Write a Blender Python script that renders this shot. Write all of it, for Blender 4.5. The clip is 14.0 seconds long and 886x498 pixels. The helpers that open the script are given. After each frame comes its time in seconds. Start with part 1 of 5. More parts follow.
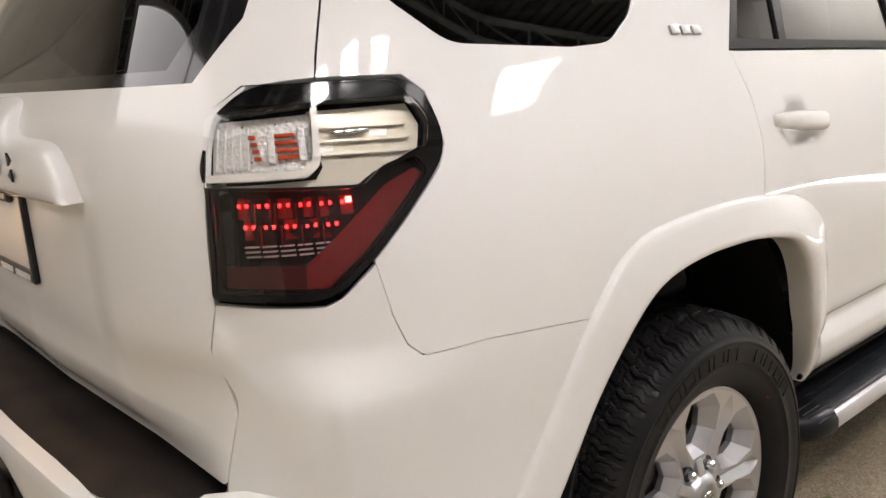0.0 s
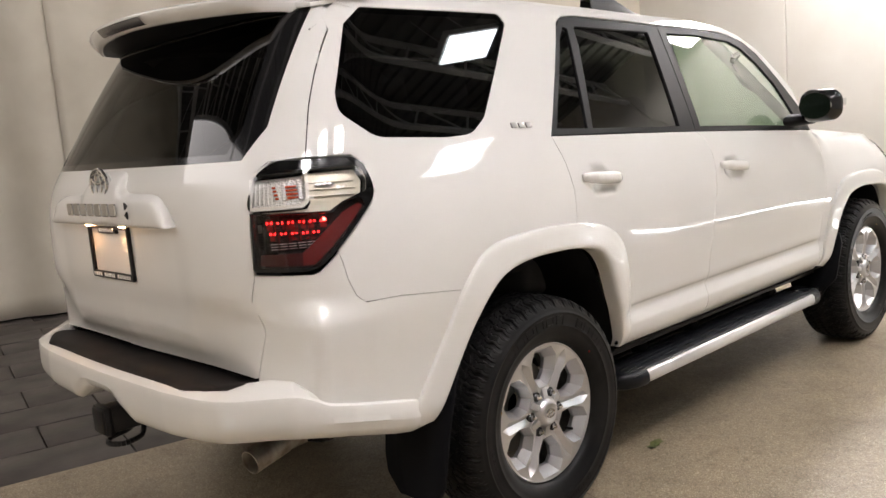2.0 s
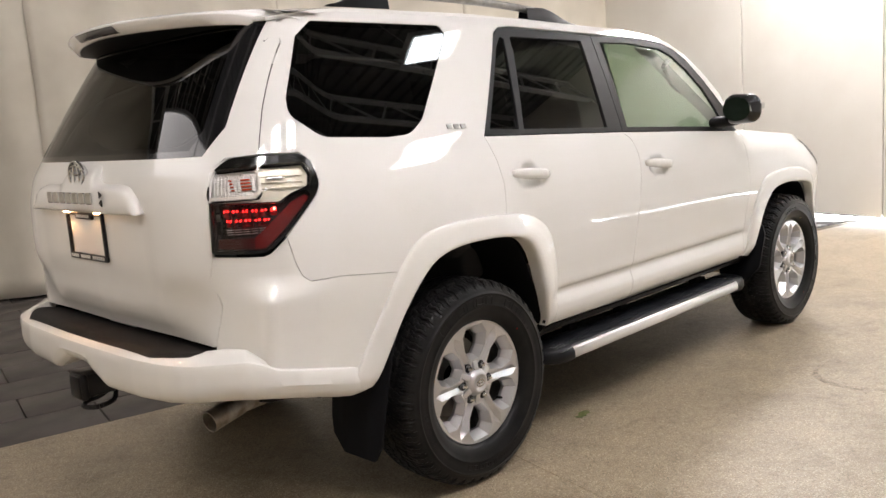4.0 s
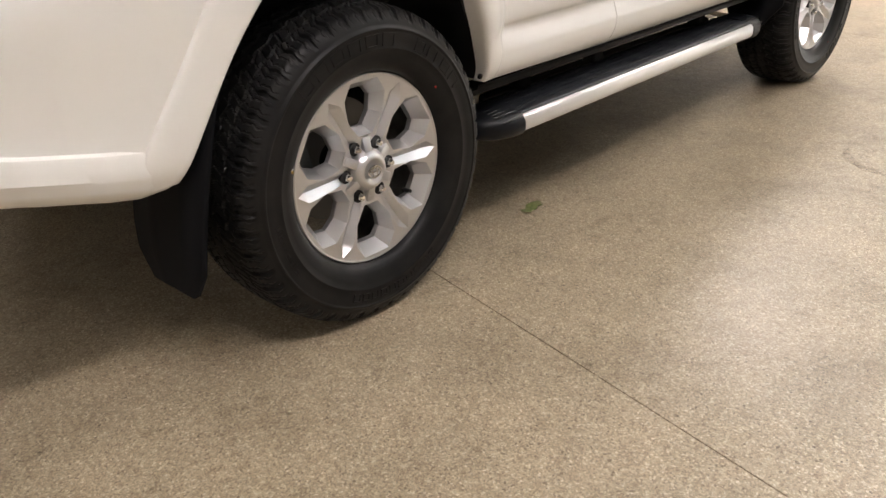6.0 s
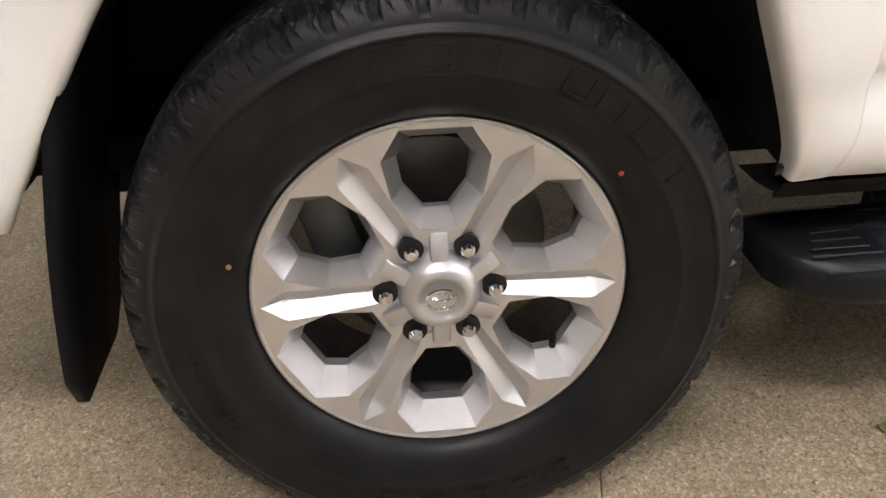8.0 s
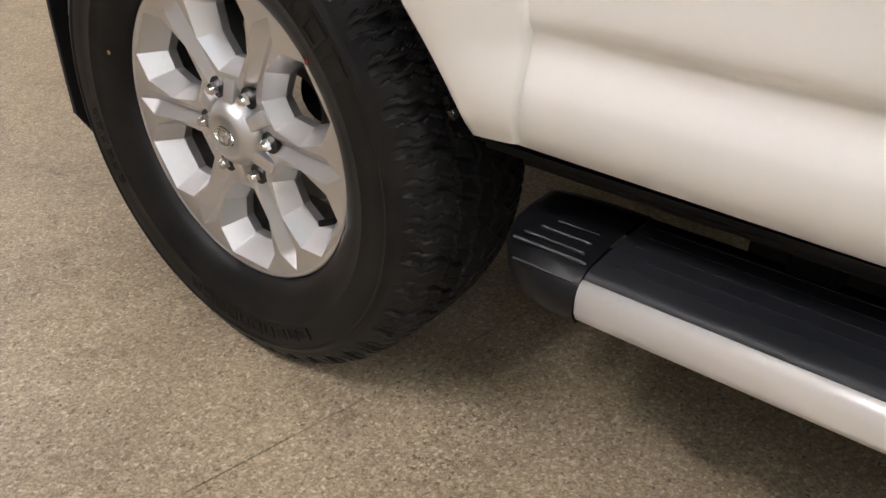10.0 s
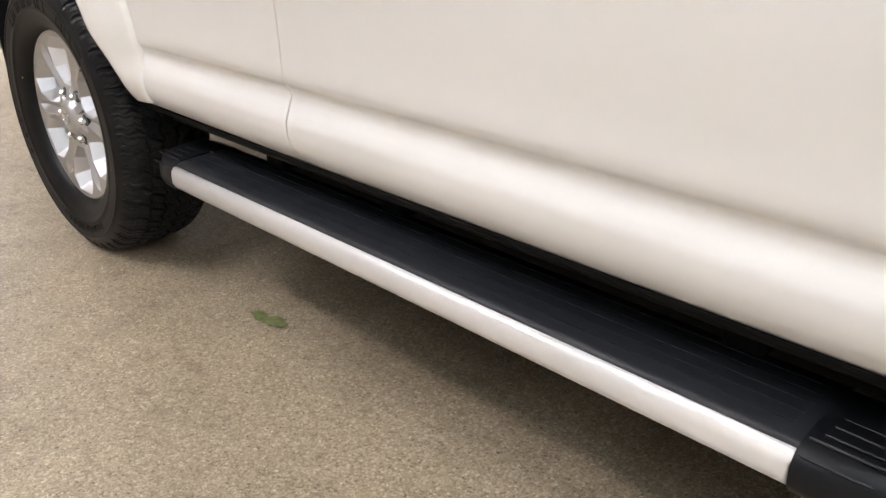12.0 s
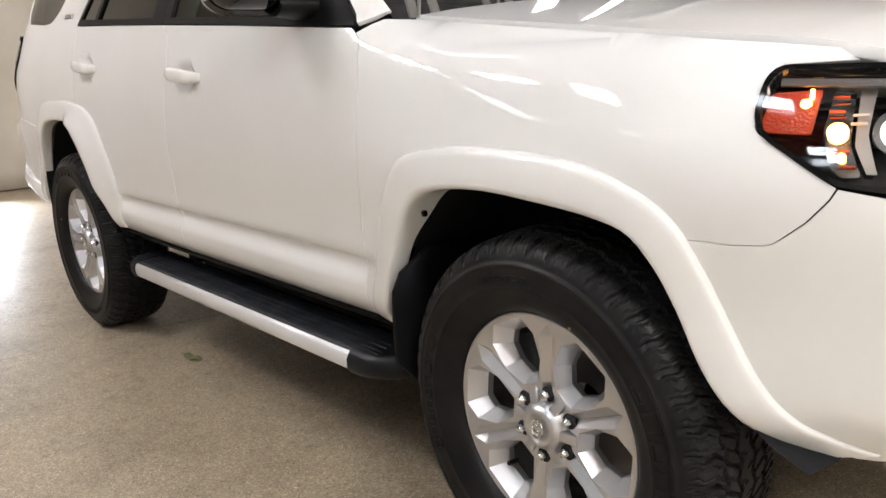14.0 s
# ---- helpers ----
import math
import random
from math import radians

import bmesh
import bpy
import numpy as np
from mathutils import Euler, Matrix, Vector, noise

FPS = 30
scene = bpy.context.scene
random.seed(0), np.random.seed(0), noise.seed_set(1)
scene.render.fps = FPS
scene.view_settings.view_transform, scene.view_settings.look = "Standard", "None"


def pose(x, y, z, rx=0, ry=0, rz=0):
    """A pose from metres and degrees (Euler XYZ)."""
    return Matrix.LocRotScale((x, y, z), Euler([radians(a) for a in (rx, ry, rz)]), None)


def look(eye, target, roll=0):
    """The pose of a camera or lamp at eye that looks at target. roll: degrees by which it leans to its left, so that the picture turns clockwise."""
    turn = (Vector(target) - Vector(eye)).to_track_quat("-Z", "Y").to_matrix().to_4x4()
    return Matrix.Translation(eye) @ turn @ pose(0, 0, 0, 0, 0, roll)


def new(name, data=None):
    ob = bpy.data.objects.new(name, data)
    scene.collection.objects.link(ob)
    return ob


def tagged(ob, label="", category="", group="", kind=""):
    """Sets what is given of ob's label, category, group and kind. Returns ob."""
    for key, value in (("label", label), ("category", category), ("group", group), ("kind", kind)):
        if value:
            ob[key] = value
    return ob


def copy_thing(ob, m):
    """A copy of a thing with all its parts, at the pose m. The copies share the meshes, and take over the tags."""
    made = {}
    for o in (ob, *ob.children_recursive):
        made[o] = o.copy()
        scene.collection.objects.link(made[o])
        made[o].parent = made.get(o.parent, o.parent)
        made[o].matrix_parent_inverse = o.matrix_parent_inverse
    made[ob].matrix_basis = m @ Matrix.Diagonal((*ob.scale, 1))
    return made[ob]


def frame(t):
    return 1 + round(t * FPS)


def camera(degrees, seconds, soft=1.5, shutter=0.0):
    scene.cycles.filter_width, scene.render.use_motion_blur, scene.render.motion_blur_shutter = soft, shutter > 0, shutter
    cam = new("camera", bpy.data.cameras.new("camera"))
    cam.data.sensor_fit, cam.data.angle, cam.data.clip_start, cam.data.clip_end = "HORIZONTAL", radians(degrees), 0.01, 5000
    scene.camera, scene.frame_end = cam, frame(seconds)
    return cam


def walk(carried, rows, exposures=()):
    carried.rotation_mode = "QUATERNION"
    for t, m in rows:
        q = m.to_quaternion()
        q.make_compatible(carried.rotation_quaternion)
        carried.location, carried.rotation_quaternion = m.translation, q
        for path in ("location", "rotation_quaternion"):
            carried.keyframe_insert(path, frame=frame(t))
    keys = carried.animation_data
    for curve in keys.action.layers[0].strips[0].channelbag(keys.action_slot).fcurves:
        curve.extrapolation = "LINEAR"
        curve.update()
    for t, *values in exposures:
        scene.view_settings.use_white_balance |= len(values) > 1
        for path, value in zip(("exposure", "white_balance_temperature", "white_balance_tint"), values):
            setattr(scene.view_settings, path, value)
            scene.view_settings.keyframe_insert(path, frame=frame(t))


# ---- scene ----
cam = camera(55.0, 14.0)
PATH = [
    (0, (-1.45, -1.825, 1.346), (-0.195, -0.333, 0.901), -4.1),
    (0.5, (-1.714, -2.128, 1.36), (-0.433, -0.643, 0.97), -5.0),
    (1, (-1.844, -2.423, 1.359), (-0.542, -0.944, 1.015), -4.7),
    (1.5, (-1.945, -2.648, 1.371), (-0.631, -1.172, 1.064), -5.0),
    (2, (-2.115, -2.719, 1.374), (-0.764, -1.271, 1.092), -4.9),
    (2.2, (-2.156, -2.771, 1.395), (-0.791, -1.336, 1.112), -4.9),
    (4.3, (-2.252, -3.076, 1.405), (-0.871, -1.668, 1.077), -4.0),
    (4.5, (-2.191, -3.016, 1.393), (-0.804, -1.628, 1.004), -3.7),
    (5, (-1.915, -2.751, 1.284), (-0.52, -1.43, 0.729), -3.4),
    (5.5, (-1.636, -2.545, 1.186), (-0.264, -1.274, 0.474), -4.7),
    (6, (-1.297, -2.376, 1.129), (0.0, -1.134, 0.249), -2.3),
    (6.5, (-0.973, -2.137, 1.061), (0.254, -0.877, 0.108), -1.0),
    (7, (-0.656, -1.999, 1.007), (0.35, -0.546, 0.071), -3.7),
    (7.2, (-0.52, -1.972, 1.003), (0.355, -0.432, 0.073), -3.8),
    (9.3, (0.532, -1.585, 0.924), (-0.317, -0.146, -0.176), 1.0),
    (9.5, (0.639, -1.608, 0.925), (-0.268, -0.197, -0.164), 1.4),
    (10, (0.969, -1.603, 0.919), (-0.094, -0.289, -0.15), -0.3),
    (10.5, (1.319, -1.642, 0.949), (0.207, -0.331, -0.072), -0.8),
    (11, (1.678, -1.7, 0.952), (0.541, -0.386, -0.038), 0.1),
    (11.5, (2.049, -1.662, 0.975), (0.814, -0.411, 0.022), -1.4),
    (12, (2.406, -1.746, 1.018), (1.08, -0.5, 0.189), -1.5),
    (12.5, (2.777, -1.842, 1.052), (1.388, -0.589, 0.345), -1.0),
    (13, (3.177, -1.9, 1.105), (1.73, -0.653, 0.513), -1.8),
    (13.5, (3.54, -2.04, 1.11), (2.066, -0.78, 0.622), -2.6),
    (14, (3.903, -2.029, 1.165), (2.397, -0.804, 0.684), -4.1),
]
EXPOSURES = [(0, -.02, 6500, 10), (.5, -.06, 6530, 10), (1, -.08, 6560, 10), (2.2, -.08, 6530, 10), (4.3, .04, 6540, 10), (5, .06, 6640, 10), (5.5, -.26, 6900, 10), (6, .10, 6720, 10), (6.5, .20, 6660, 10), (7.2, .34, 6500, 10),
             (9.3, .50, 6480, 10), (10, .14, 6520, 10), (10.5, .02, 6530, 10), (11.2, .36, 6350, 10), (12, .36, 6300, 10), (12.5, .41, 6320, 10), (13.3, .23, 6380, 10), (14, -.09, 6380, 10)]
walk(cam, [(t, look(eye, target, roll)) for t, eye, target, roll in PATH], EXPOSURES)

# ---- world, lamps, exposure ----
world = bpy.data.worlds.new("hall_air")
scene.world = world
world.use_nodes = True
world.node_tree.nodes["Background"].inputs[0].default_value = (0.9, 0.93, 1.0, 1)
world.node_tree.nodes["Background"].inputs[1].default_value = 0.03

ROOM_TURN = -12.0            # the hall stands at this angle to the car
ROOM = pose(0, 0, 0, 0, 0, ROOM_TURN)
CEILING = 4.6
MAIN_LIGHTS = [(-.75, -3.3), (.15, -3.3), (1.05, -3.35)]
SMALL_LIGHTS = [(.3, -1.1), (-.9, -5.4), (2.3, -4.0), (1.2, -4.9)]
# places of two unseen fill panels, added to brighten the car's tail
REAR_FILLS = [(-4.1, 1.85), (-4.1, -1.35)]
FRONT_LIGHTS = [(6.05, -.7), (5.8, 1.8)]
LIGHTS = [(.9, 2.6), (3.4, 3.2), (-.8, 4.0), (1.6, 4.1)]


# ---- materials ----
def mat(name, base, rough=0.5, metal=0.0, coat=0.0, emit=None, power=0.0, spec=0.5):
    m = bpy.data.materials.new(name)
    m.use_nodes = True
    b = m.node_tree.nodes["Principled BSDF"]
    b.inputs["Base Color"].default_value = (*base, 1)
    b.inputs["Roughness"].default_value = rough
    b.inputs["Metallic"].default_value = metal
    b.inputs["Coat Weight"].default_value = coat
    b.inputs["Coat Roughness"].default_value = 0.03
    b.inputs["Specular IOR Level"].default_value = spec
    if emit:
        b.inputs["Emission Color"].default_value = (*emit, 1)
        b.inputs["Emission Strength"].default_value = power
    return m


def node(m, kind, **values):
    n = m.node_tree.nodes.new(kind)
    for k, v in values.items():
        n.inputs[k.replace("_", " ")].default_value = v
    return n


def link(m, a, out, b, inp):
    m.node_tree.links.new(a.outputs[out], b.inputs[inp])


def place(m, scale=1.0):
    """World-size coordinates of the object."""
    t = m.node_tree.nodes.new("ShaderNodeTexCoord")
    mp = m.node_tree.nodes.new("ShaderNodeMapping")
    mp.inputs["Scale"].default_value = (scale, scale, scale) if not isinstance(scale, tuple) else scale
    link(m, t, "Object", mp, "Vector")
    return mp


def ramp(m, stops):
    r = m.node_tree.nodes.new("ShaderNodeValToRGB")
    els = r.color_ramp.elements
    while len(els) < len(stops):
        els.new(0.5)
    for e, (p, c) in zip(els, stops):
        e.position, e.color = p, (*c, 1)
    return r


def grain(m, scale, strength, distance=0.001, detail=4.0, kind="ShaderNodeTexNoise"):
    """Fine relief."""
    b = m.node_tree.nodes["Principled BSDF"]
    mp = place(m)
    n = m.node_tree.nodes.new(kind)
    n.inputs["Scale"].default_value = scale
    if kind == "ShaderNodeTexNoise":
        n.inputs["Detail"].default_value = detail
    bump = node(m, "ShaderNodeBump", Strength=strength, Distance=distance)
    link(m, mp, 0, n, "Vector")
    link(m, n, 0, bump, "Height")
    link(m, bump, 0, b, "Normal")
    return n


def mottle(m, scale, a, c, low=0.35, high=0.65, detail=5.0, to="Base Color"):
    """Uneven colour or roughness between a and c."""
    b = m.node_tree.nodes["Principled BSDF"]
    mp = place(m)
    n = node(m, "ShaderNodeTexNoise", Scale=scale, Detail=detail)
    r = ramp(m, [(low, a), (high, c)])
    link(m, mp, 0, n, "Vector")
    link(m, n, 0, r, "Fac")
    link(m, r, 0, b, to)
    return r


PAINT = mat("white_paint", (0.80, 0.79, 0.76), 0.45, 0, 1.0, spec=0.08)
mottle(PAINT, 3.0, (0.79, 0.78, 0.75), (0.81, 0.80, 0.775))
PAINT_PLASTIC = mat("white_plastic_paint", (0.79, 0.78, 0.745), 0.48, 0, 0.9, spec=0.08)
mottle(PAINT_PLASTIC, 5.0, (0.78, 0.77, 0.735), (0.80, 0.79, 0.755))
GLOSS_BLACK = mat("gloss_black", (0.008, 0.008, 0.009), 0.12, 0, 0.6)
TRIM_BLACK = mat("satin_black_trim", (0.006, 0.006, 0.0065), 0.42, spec=0.14)
grain(TRIM_BLACK, 900, 0.15, 0.0004)
PLASTIC = mat("black_grained_plastic", (0.014, 0.0155, 0.019), 0.48, spec=0.36)
grain(PLASTIC, 700, 0.4, 0.0006)
mottle(PLASTIC, 9.0, (0.40, 0.40, 0.40), (0.58, 0.58, 0.58), to="Roughness")
CAP = mat("black_cap_plastic", (0.007, 0.0078, 0.0095), 0.38, spec=0.26)
grain(CAP, 700, 0.3, 0.0005)
PAD = mat("worn_step_pad", (0.012, 0.010, 0.009), 0.6, spec=0.16)
grain(PAD, 350, 0.6, 0.001)
mottle(PAD, 7.0, (0.007, 0.006, 0.006), (0.020, 0.015, 0.013))
UNDER = mat("dark_underbody", (0.006, 0.006, 0.006), 0.85, spec=0.15)
mottle(UNDER, 12.0, (0.004, 0.004, 0.004), (0.010, 0.0095, 0.009))
LINER = mat("wheel_liner_felt", (0.018, 0.018, 0.019), 1.0, spec=0.1)
grain(LINER, 120, 0.6, 0.002)
RUBBER = mat("tyre_rubber", (0.007, 0.007, 0.0075), 0.40, spec=0.16)
mottle(RUBBER, 14.0, (0.007, 0.007, 0.0075), (0.0135, 0.013, 0.0125))
DOT = mat("ochre_paint_dot", (0.30, 0.20, 0.05), 0.6)
grain(RUBBER, 260, 0.25, 0.0006)
FLAP = mat("mud_flap_rubber", (0.006, 0.0064, 0.008), 0.5, spec=0.08)
grain(FLAP, 200, 0.2, 0.0006)
ALLOY = mat("silver_alloy", (0.60, 0.595, 0.60), 0.36, 0.86, 0.25)
mottle(ALLOY, 18.0, (0.31, 0.31, 0.31), (0.42, 0.42, 0.42), to="Roughness")
STEEL = mat("brushed_steel", (0.42, 0.41, 0.40), 0.32, 1.0)
mottle(STEEL, 30.0, (0.34, 0.33, 0.31), (0.50, 0.48, 0.46))
RUST = mat("stained_exhaust_steel", (0.34, 0.31, 0.27), 0.42, 0.7)
mottle(RUST, 22.0, (0.22, 0.18, 0.14), (0.46, 0.43, 0.38))
BOARD_METAL = mat("anodised_aluminium", (0.78, 0.77, 0.755), 0.30, 0.35)
CHROME = mat("chrome", (0.72, 0.72, 0.72), 0.08, 1.0)
MIRROR = mat("mirror_glass", (0.36, 0.39, 0.37), 0.03, 1.0)
DARK_CHROME = mat("black_metal", (0.02, 0.02, 0.022), 0.35, 0.6)
BRAKE = mat("cast_brake", (0.20, 0.19, 0.18), 0.5, 0.8)
CALIPER = mat("caliper_grey", (0.16, 0.17, 0.165), 0.55, 0.3)
SEAT = mat("grey_seat_fabric", (0.07, 0.068, 0.065), 0.9)
grain(SEAT, 300, 0.4, 0.001)
CABIN = mat("cabin_plastic", (0.045, 0.045, 0.045), 0.6)
CABIN_LIGHT = mat("beige_headliner", (0.36, 0.34, 0.30), 0.85)
LETTER = mat("pale_lettering", (0.82, 0.82, 0.80), 0.4)


def glass(name, tint, gloss=1.0):
    m = bpy.data.materials.new(name)
    m.use_nodes = True
    nt = m.node_tree
    nt.nodes.clear()
    out = nt.nodes.new("ShaderNodeOutputMaterial")
    mix = nt.nodes.new("ShaderNodeMixShader")
    see = nt.nodes.new("ShaderNodeBsdfTransparent")
    see.inputs[0].default_value = (*tint, 1)
    shine = nt.nodes.new("ShaderNodeBsdfGlossy")
    shine.inputs["Color"].default_value = (gloss, gloss, gloss, 1)
    shine.inputs["Roughness"].default_value = 0.015
    fr = nt.nodes.new("ShaderNodeFresnel")
    fr.inputs[0].default_value = 1.52
    nt.links.new(fr.outputs[0], mix.inputs[0])
    nt.links.new(see.outputs[0], mix.inputs[1])
    nt.links.new(shine.outputs[0], mix.inputs[2])
    nt.links.new(mix.outputs[0], out.inputs[0])
    return m


DARK_GLASS = glass("privacy_glass", (0.045, 0.045, 0.045))
GREEN_GLASS = glass("green_tinted_glass", (0.62, 0.74, 0.64))
CLEAR = glass("clear_lens", (0.93, 0.93, 0.93))
SMOKE_LENS = glass("smoked_lens", (0.62, 0.56, 0.56))
RED_SOLID = mat("red_reflector", (0.20, 0.012, 0.012), 0.25, 0, 0.5)
DARK_RED = mat("dark_red_reflector", (0.07, 0.008, 0.008), 0.22, 0, 0.5)
LED = mat("lit_red_diode", (0.4, 0.02, 0.02), 0.3, emit=(1.0, 0.012, 0.012), power=22)
LED_HOT = mat("lit_red_diode_bright", (0.4, 0.02, 0.02), 0.3, emit=(1.0, 0.07, 0.05), power=40)
# faint emission stands in for the diodes' red reflection in the cells
CELL_GLOW = mat("glowing_red_cell", (0.09, 0.014, 0.014), 0.25, emit=(1.0, 0.02, 0.02), power=0.09)
PLATE_LIGHT = mat("lit_plate_lamp", (0.9, 0.8, 0.6), 0.3, emit=(1.0, 0.50, 0.22), power=800)
AMBER = mat("amber_cover_and_reflection", (0.46, 0.062, 0.010), 0.25, 0, 0.4)
AMBER_LIT = mat("lit_amber_bulb_and_glint", (0.8, 0.3, 0.05), 0.3, emit=(1.0, 0.42, 0.10), power=16)
MARKER = mat("lit_amber_marker", (0.20, 0.022, 0.008), 0.22, 0, 0.4, emit=(1.0, 0.09, 0.01), power=0.26)
TUBE_GREY = mat("grey_lens_tube", (0.42, 0.40, 0.36), 0.30, 0.7)
grain(MARKER, 220, 0.5, 0.004, kind="ShaderNodeTexVoronoi")
LAMP_LIT = mat("lit_headlamp_bulb", (0.9, 0.85, 0.7), 0.3, emit=(0.82, 0.90, 1.0), power=1.6)
PRISM = mat("prismatic_lamp_reflector", (0.88, 0.86, 0.82), 0.18, 0.18, 0.6)
grain(PRISM, 150, 0.55, 0.004, kind="ShaderNodeTexVoronoi")
PALE_FRAME = mat("pale_lamp_frame", (0.80, 0.76, 0.68), 0.35, 0, 0.4)
REFLECTOR = mat("lamp_reflector", (0.74, 0.72, 0.69), 0.30, 0.35, 0.5)
GOLD_REFLECTOR = mat("warm_lamp_bowl", (0.76, 0.70, 0.57), 0.28, 0.3, 0.5)
SMOKED = mat("smoked_lamp_strip", (0.09, 0.085, 0.085), 0.25, 0, 0.5)
LAMP_BLACK = mat("lamp_housing_black", (0.004, 0.004, 0.004), 0.12, 0, 0.35, spec=0.3)

FLOOR = mat("aggregate_floor", (0.34, 0.29, 0.21), 0.38, 0, 0.04)
FLOOR_B = FLOOR.node_tree.nodes["Principled BSDF"]
FLOOR_B.inputs["Coat Roughness"].default_value = 0.3
fp = place(FLOOR)
v1 = node(FLOOR, "ShaderNodeTexVoronoi", Scale=210.0)
v2 = node(FLOOR, "ShaderNodeTexVoronoi", Scale=420.0)
n1 = node(FLOOR, "ShaderNodeTexNoise", Scale=2.6, Detail=9.0, Roughness=0.62)
n2 = node(FLOOR, "ShaderNodeTexNoise", Scale=30.0, Detail=4.0)
for n in (v1, v2, n1, n2):
    link(FLOOR, fp, 0, n, "Vector")
r1 = ramp(FLOOR, [(0.0, (0.10, 0.075, 0.050)), (0.16, (0.285, 0.225, 0.154)), (0.72, (0.43, 0.358, 0.256)), (1.0, (0.64, 0.56, 0.44))])
r2 = ramp(FLOOR, [(0.15, (0.70, 0.70, 0.70)), (0.9, (1.24, 1.22, 1.18))])
r3 = ramp(FLOOR, [(0.30, (0.72, 0.70, 0.67)), (0.48, (0.97, 0.97, 0.96)), (0.70, (1.10, 1.09, 1.07))])
link(FLOOR, v1, "Color", r1, "Fac")
link(FLOOR, v2, "Color", r2, "Fac")
link(FLOOR, n1, "Fac", r3, "Fac")
m1 = FLOOR.node_tree.nodes.new("ShaderNodeMixRGB")
m2 = FLOOR.node_tree.nodes.new("ShaderNodeMixRGB")
m1.blend_type = m2.blend_type = "MULTIPLY"
m1.inputs[0].default_value = m2.inputs[0].default_value = 1.0
link(FLOOR, r1, 0, m1, 1)
link(FLOOR, r2, 0, m1, 2)
link(FLOOR, m1, 0, m2, 1)
link(FLOOR, r3, 0, m2, 2)
n3 = node(FLOOR, "ShaderNodeTexNoise", Scale=11.0, Detail=10.0, Roughness=0.7)
r4 = ramp(FLOOR, [(0.34, (0.70, 0.69, 0.67)), (0.43, (0.90, 0.90, 0.90)), (0.60, (0.97, 0.97, 0.97))])
m3 = FLOOR.node_tree.nodes.new("ShaderNodeMixRGB")
m3.blend_type, m3.inputs[0].default_value = "MULTIPLY", 1.0
link(FLOOR, fp, 0, n3, "Vector")
link(FLOOR, n3, "Fac", r4, "Fac")
link(FLOOR, m2, 0, m3, 1)
link(FLOOR, r4, 0, m3, 2)
link(FLOOR, m3, 0, FLOOR_B, "Base Color")
rr = ramp(FLOOR, [(0.3, (0.34, 0.34, 0.34)), (0.7, (0.50, 0.50, 0.50))])
link(FLOOR, n2, "Fac", rr, "Fac")
link(FLOOR, rr, 0, FLOOR_B, "Roughness")
fb = node(FLOOR, "ShaderNodeBump", Strength=0.16, Distance=0.0008)
link(FLOOR, v1, "Distance", fb, "Height")
link(FLOOR, fb, 0, FLOOR_B, "Normal")

STONE = mat("dark_stamped_stone", (0.06, 0.050, 0.045), 0.5)
mottle(STONE, 4.0, (0.038, 0.032, 0.029), (0.085, 0.072, 0.064))
grain(STONE, 14, 0.5, 0.006, 8.0)
JOINT = mat("dark_joint", (0.12, 0.10, 0.075), 0.9)
mottle(JOINT, 20.0, (0.07, 0.058, 0.044), (0.17, 0.14, 0.105))
WALL = mat("cream_wall_panel", (0.82, 0.79, 0.72), 0.75)
mottle(WALL, 1.6, (0.79, 0.755, 0.685), (0.85, 0.825, 0.76), 0.3, 0.7, 7.0)
grain(WALL, 60, 0.15, 0.002)
GREY_WALL = mat("grey_painted_wall", (0.36, 0.355, 0.35), 0.6)
mottle(GREY_WALL, 1.2, (0.32, 0.315, 0.31), (0.40, 0.395, 0.39))
DRAPE = mat("cream_canvas_drape", (0.66, 0.60, 0.48), 0.85)
mottle(DRAPE, 2.2, (0.62, 0.57, 0.475), (0.72, 0.67, 0.57), 0.3, 0.7, 6.0)
grain(DRAPE, 500, 0.25, 0.0008)
DECK = mat("dark_roof_deck", (0.13, 0.135, 0.14), 0.6)
mottle(DECK, 3.0, (0.10, 0.105, 0.11), (0.16, 0.165, 0.17))
JOIST = mat("pale_painted_joist", (0.62, 0.63, 0.64), 0.5)
mottle(JOIST, 5.0, (0.54, 0.55, 0.56), (0.68, 0.69, 0.70))
SMALL = mat("dim_ceiling_diffuser", (0.9, 0.9, 0.9), 0.4, emit=(1.0, 0.94, 0.945), power=8.0)
TUBE = mat("lit_ceiling_diffuser", (0.9, 0.9, 0.9), 0.4, emit=(1.0, 0.94, 0.945), power=10.4)
KEY = mat("bright_ceiling_diffuser", (0.9, 0.9, 0.9), 0.4, emit=(1.0, 0.94, 0.945), power=78.0)
FRONT_KEY = mat("white_ceiling_diffuser", (0.9, 0.9, 0.9), 0.4, emit=(1.0, 0.945, 0.95), power=74.0)
# weak glow of the added fill behind the car
REAR_FILL = mat("pale_ceiling_diffuser", (0.9, 0.9, 0.9), 0.4, emit=(1.0, 0.945, 0.95), power=2.8)
DAY = mat("bright_daylight_pane", (0.8, 0.85, 0.9), 0.4, emit=(0.86, 0.92, 0.97), power=28.0)
BARREL = mat("dark_wheel_barrel", (0.10, 0.098, 0.095), 0.55, 0.4)
mottle(BARREL, 20.0, (0.06, 0.058, 0.056), (0.14, 0.137, 0.13))
STAIN = mat("dark_floor_stain", (0.07, 0.055, 0.04), 0.6)
sn = node(STAIN, "ShaderNodeTexNoise", Scale=26.0, Detail=6.0)
sr = ramp(STAIN, [(0.36, (0.0, 0.0, 0.0)), (0.78, (0.5, 0.5, 0.5))])
link(STAIN, place(STAIN), 0, sn, "Vector")
link(STAIN, sn, "Fac", sr, "Fac")
link(STAIN, sr, 0, STAIN.node_tree.nodes["Principled BSDF"], "Alpha")
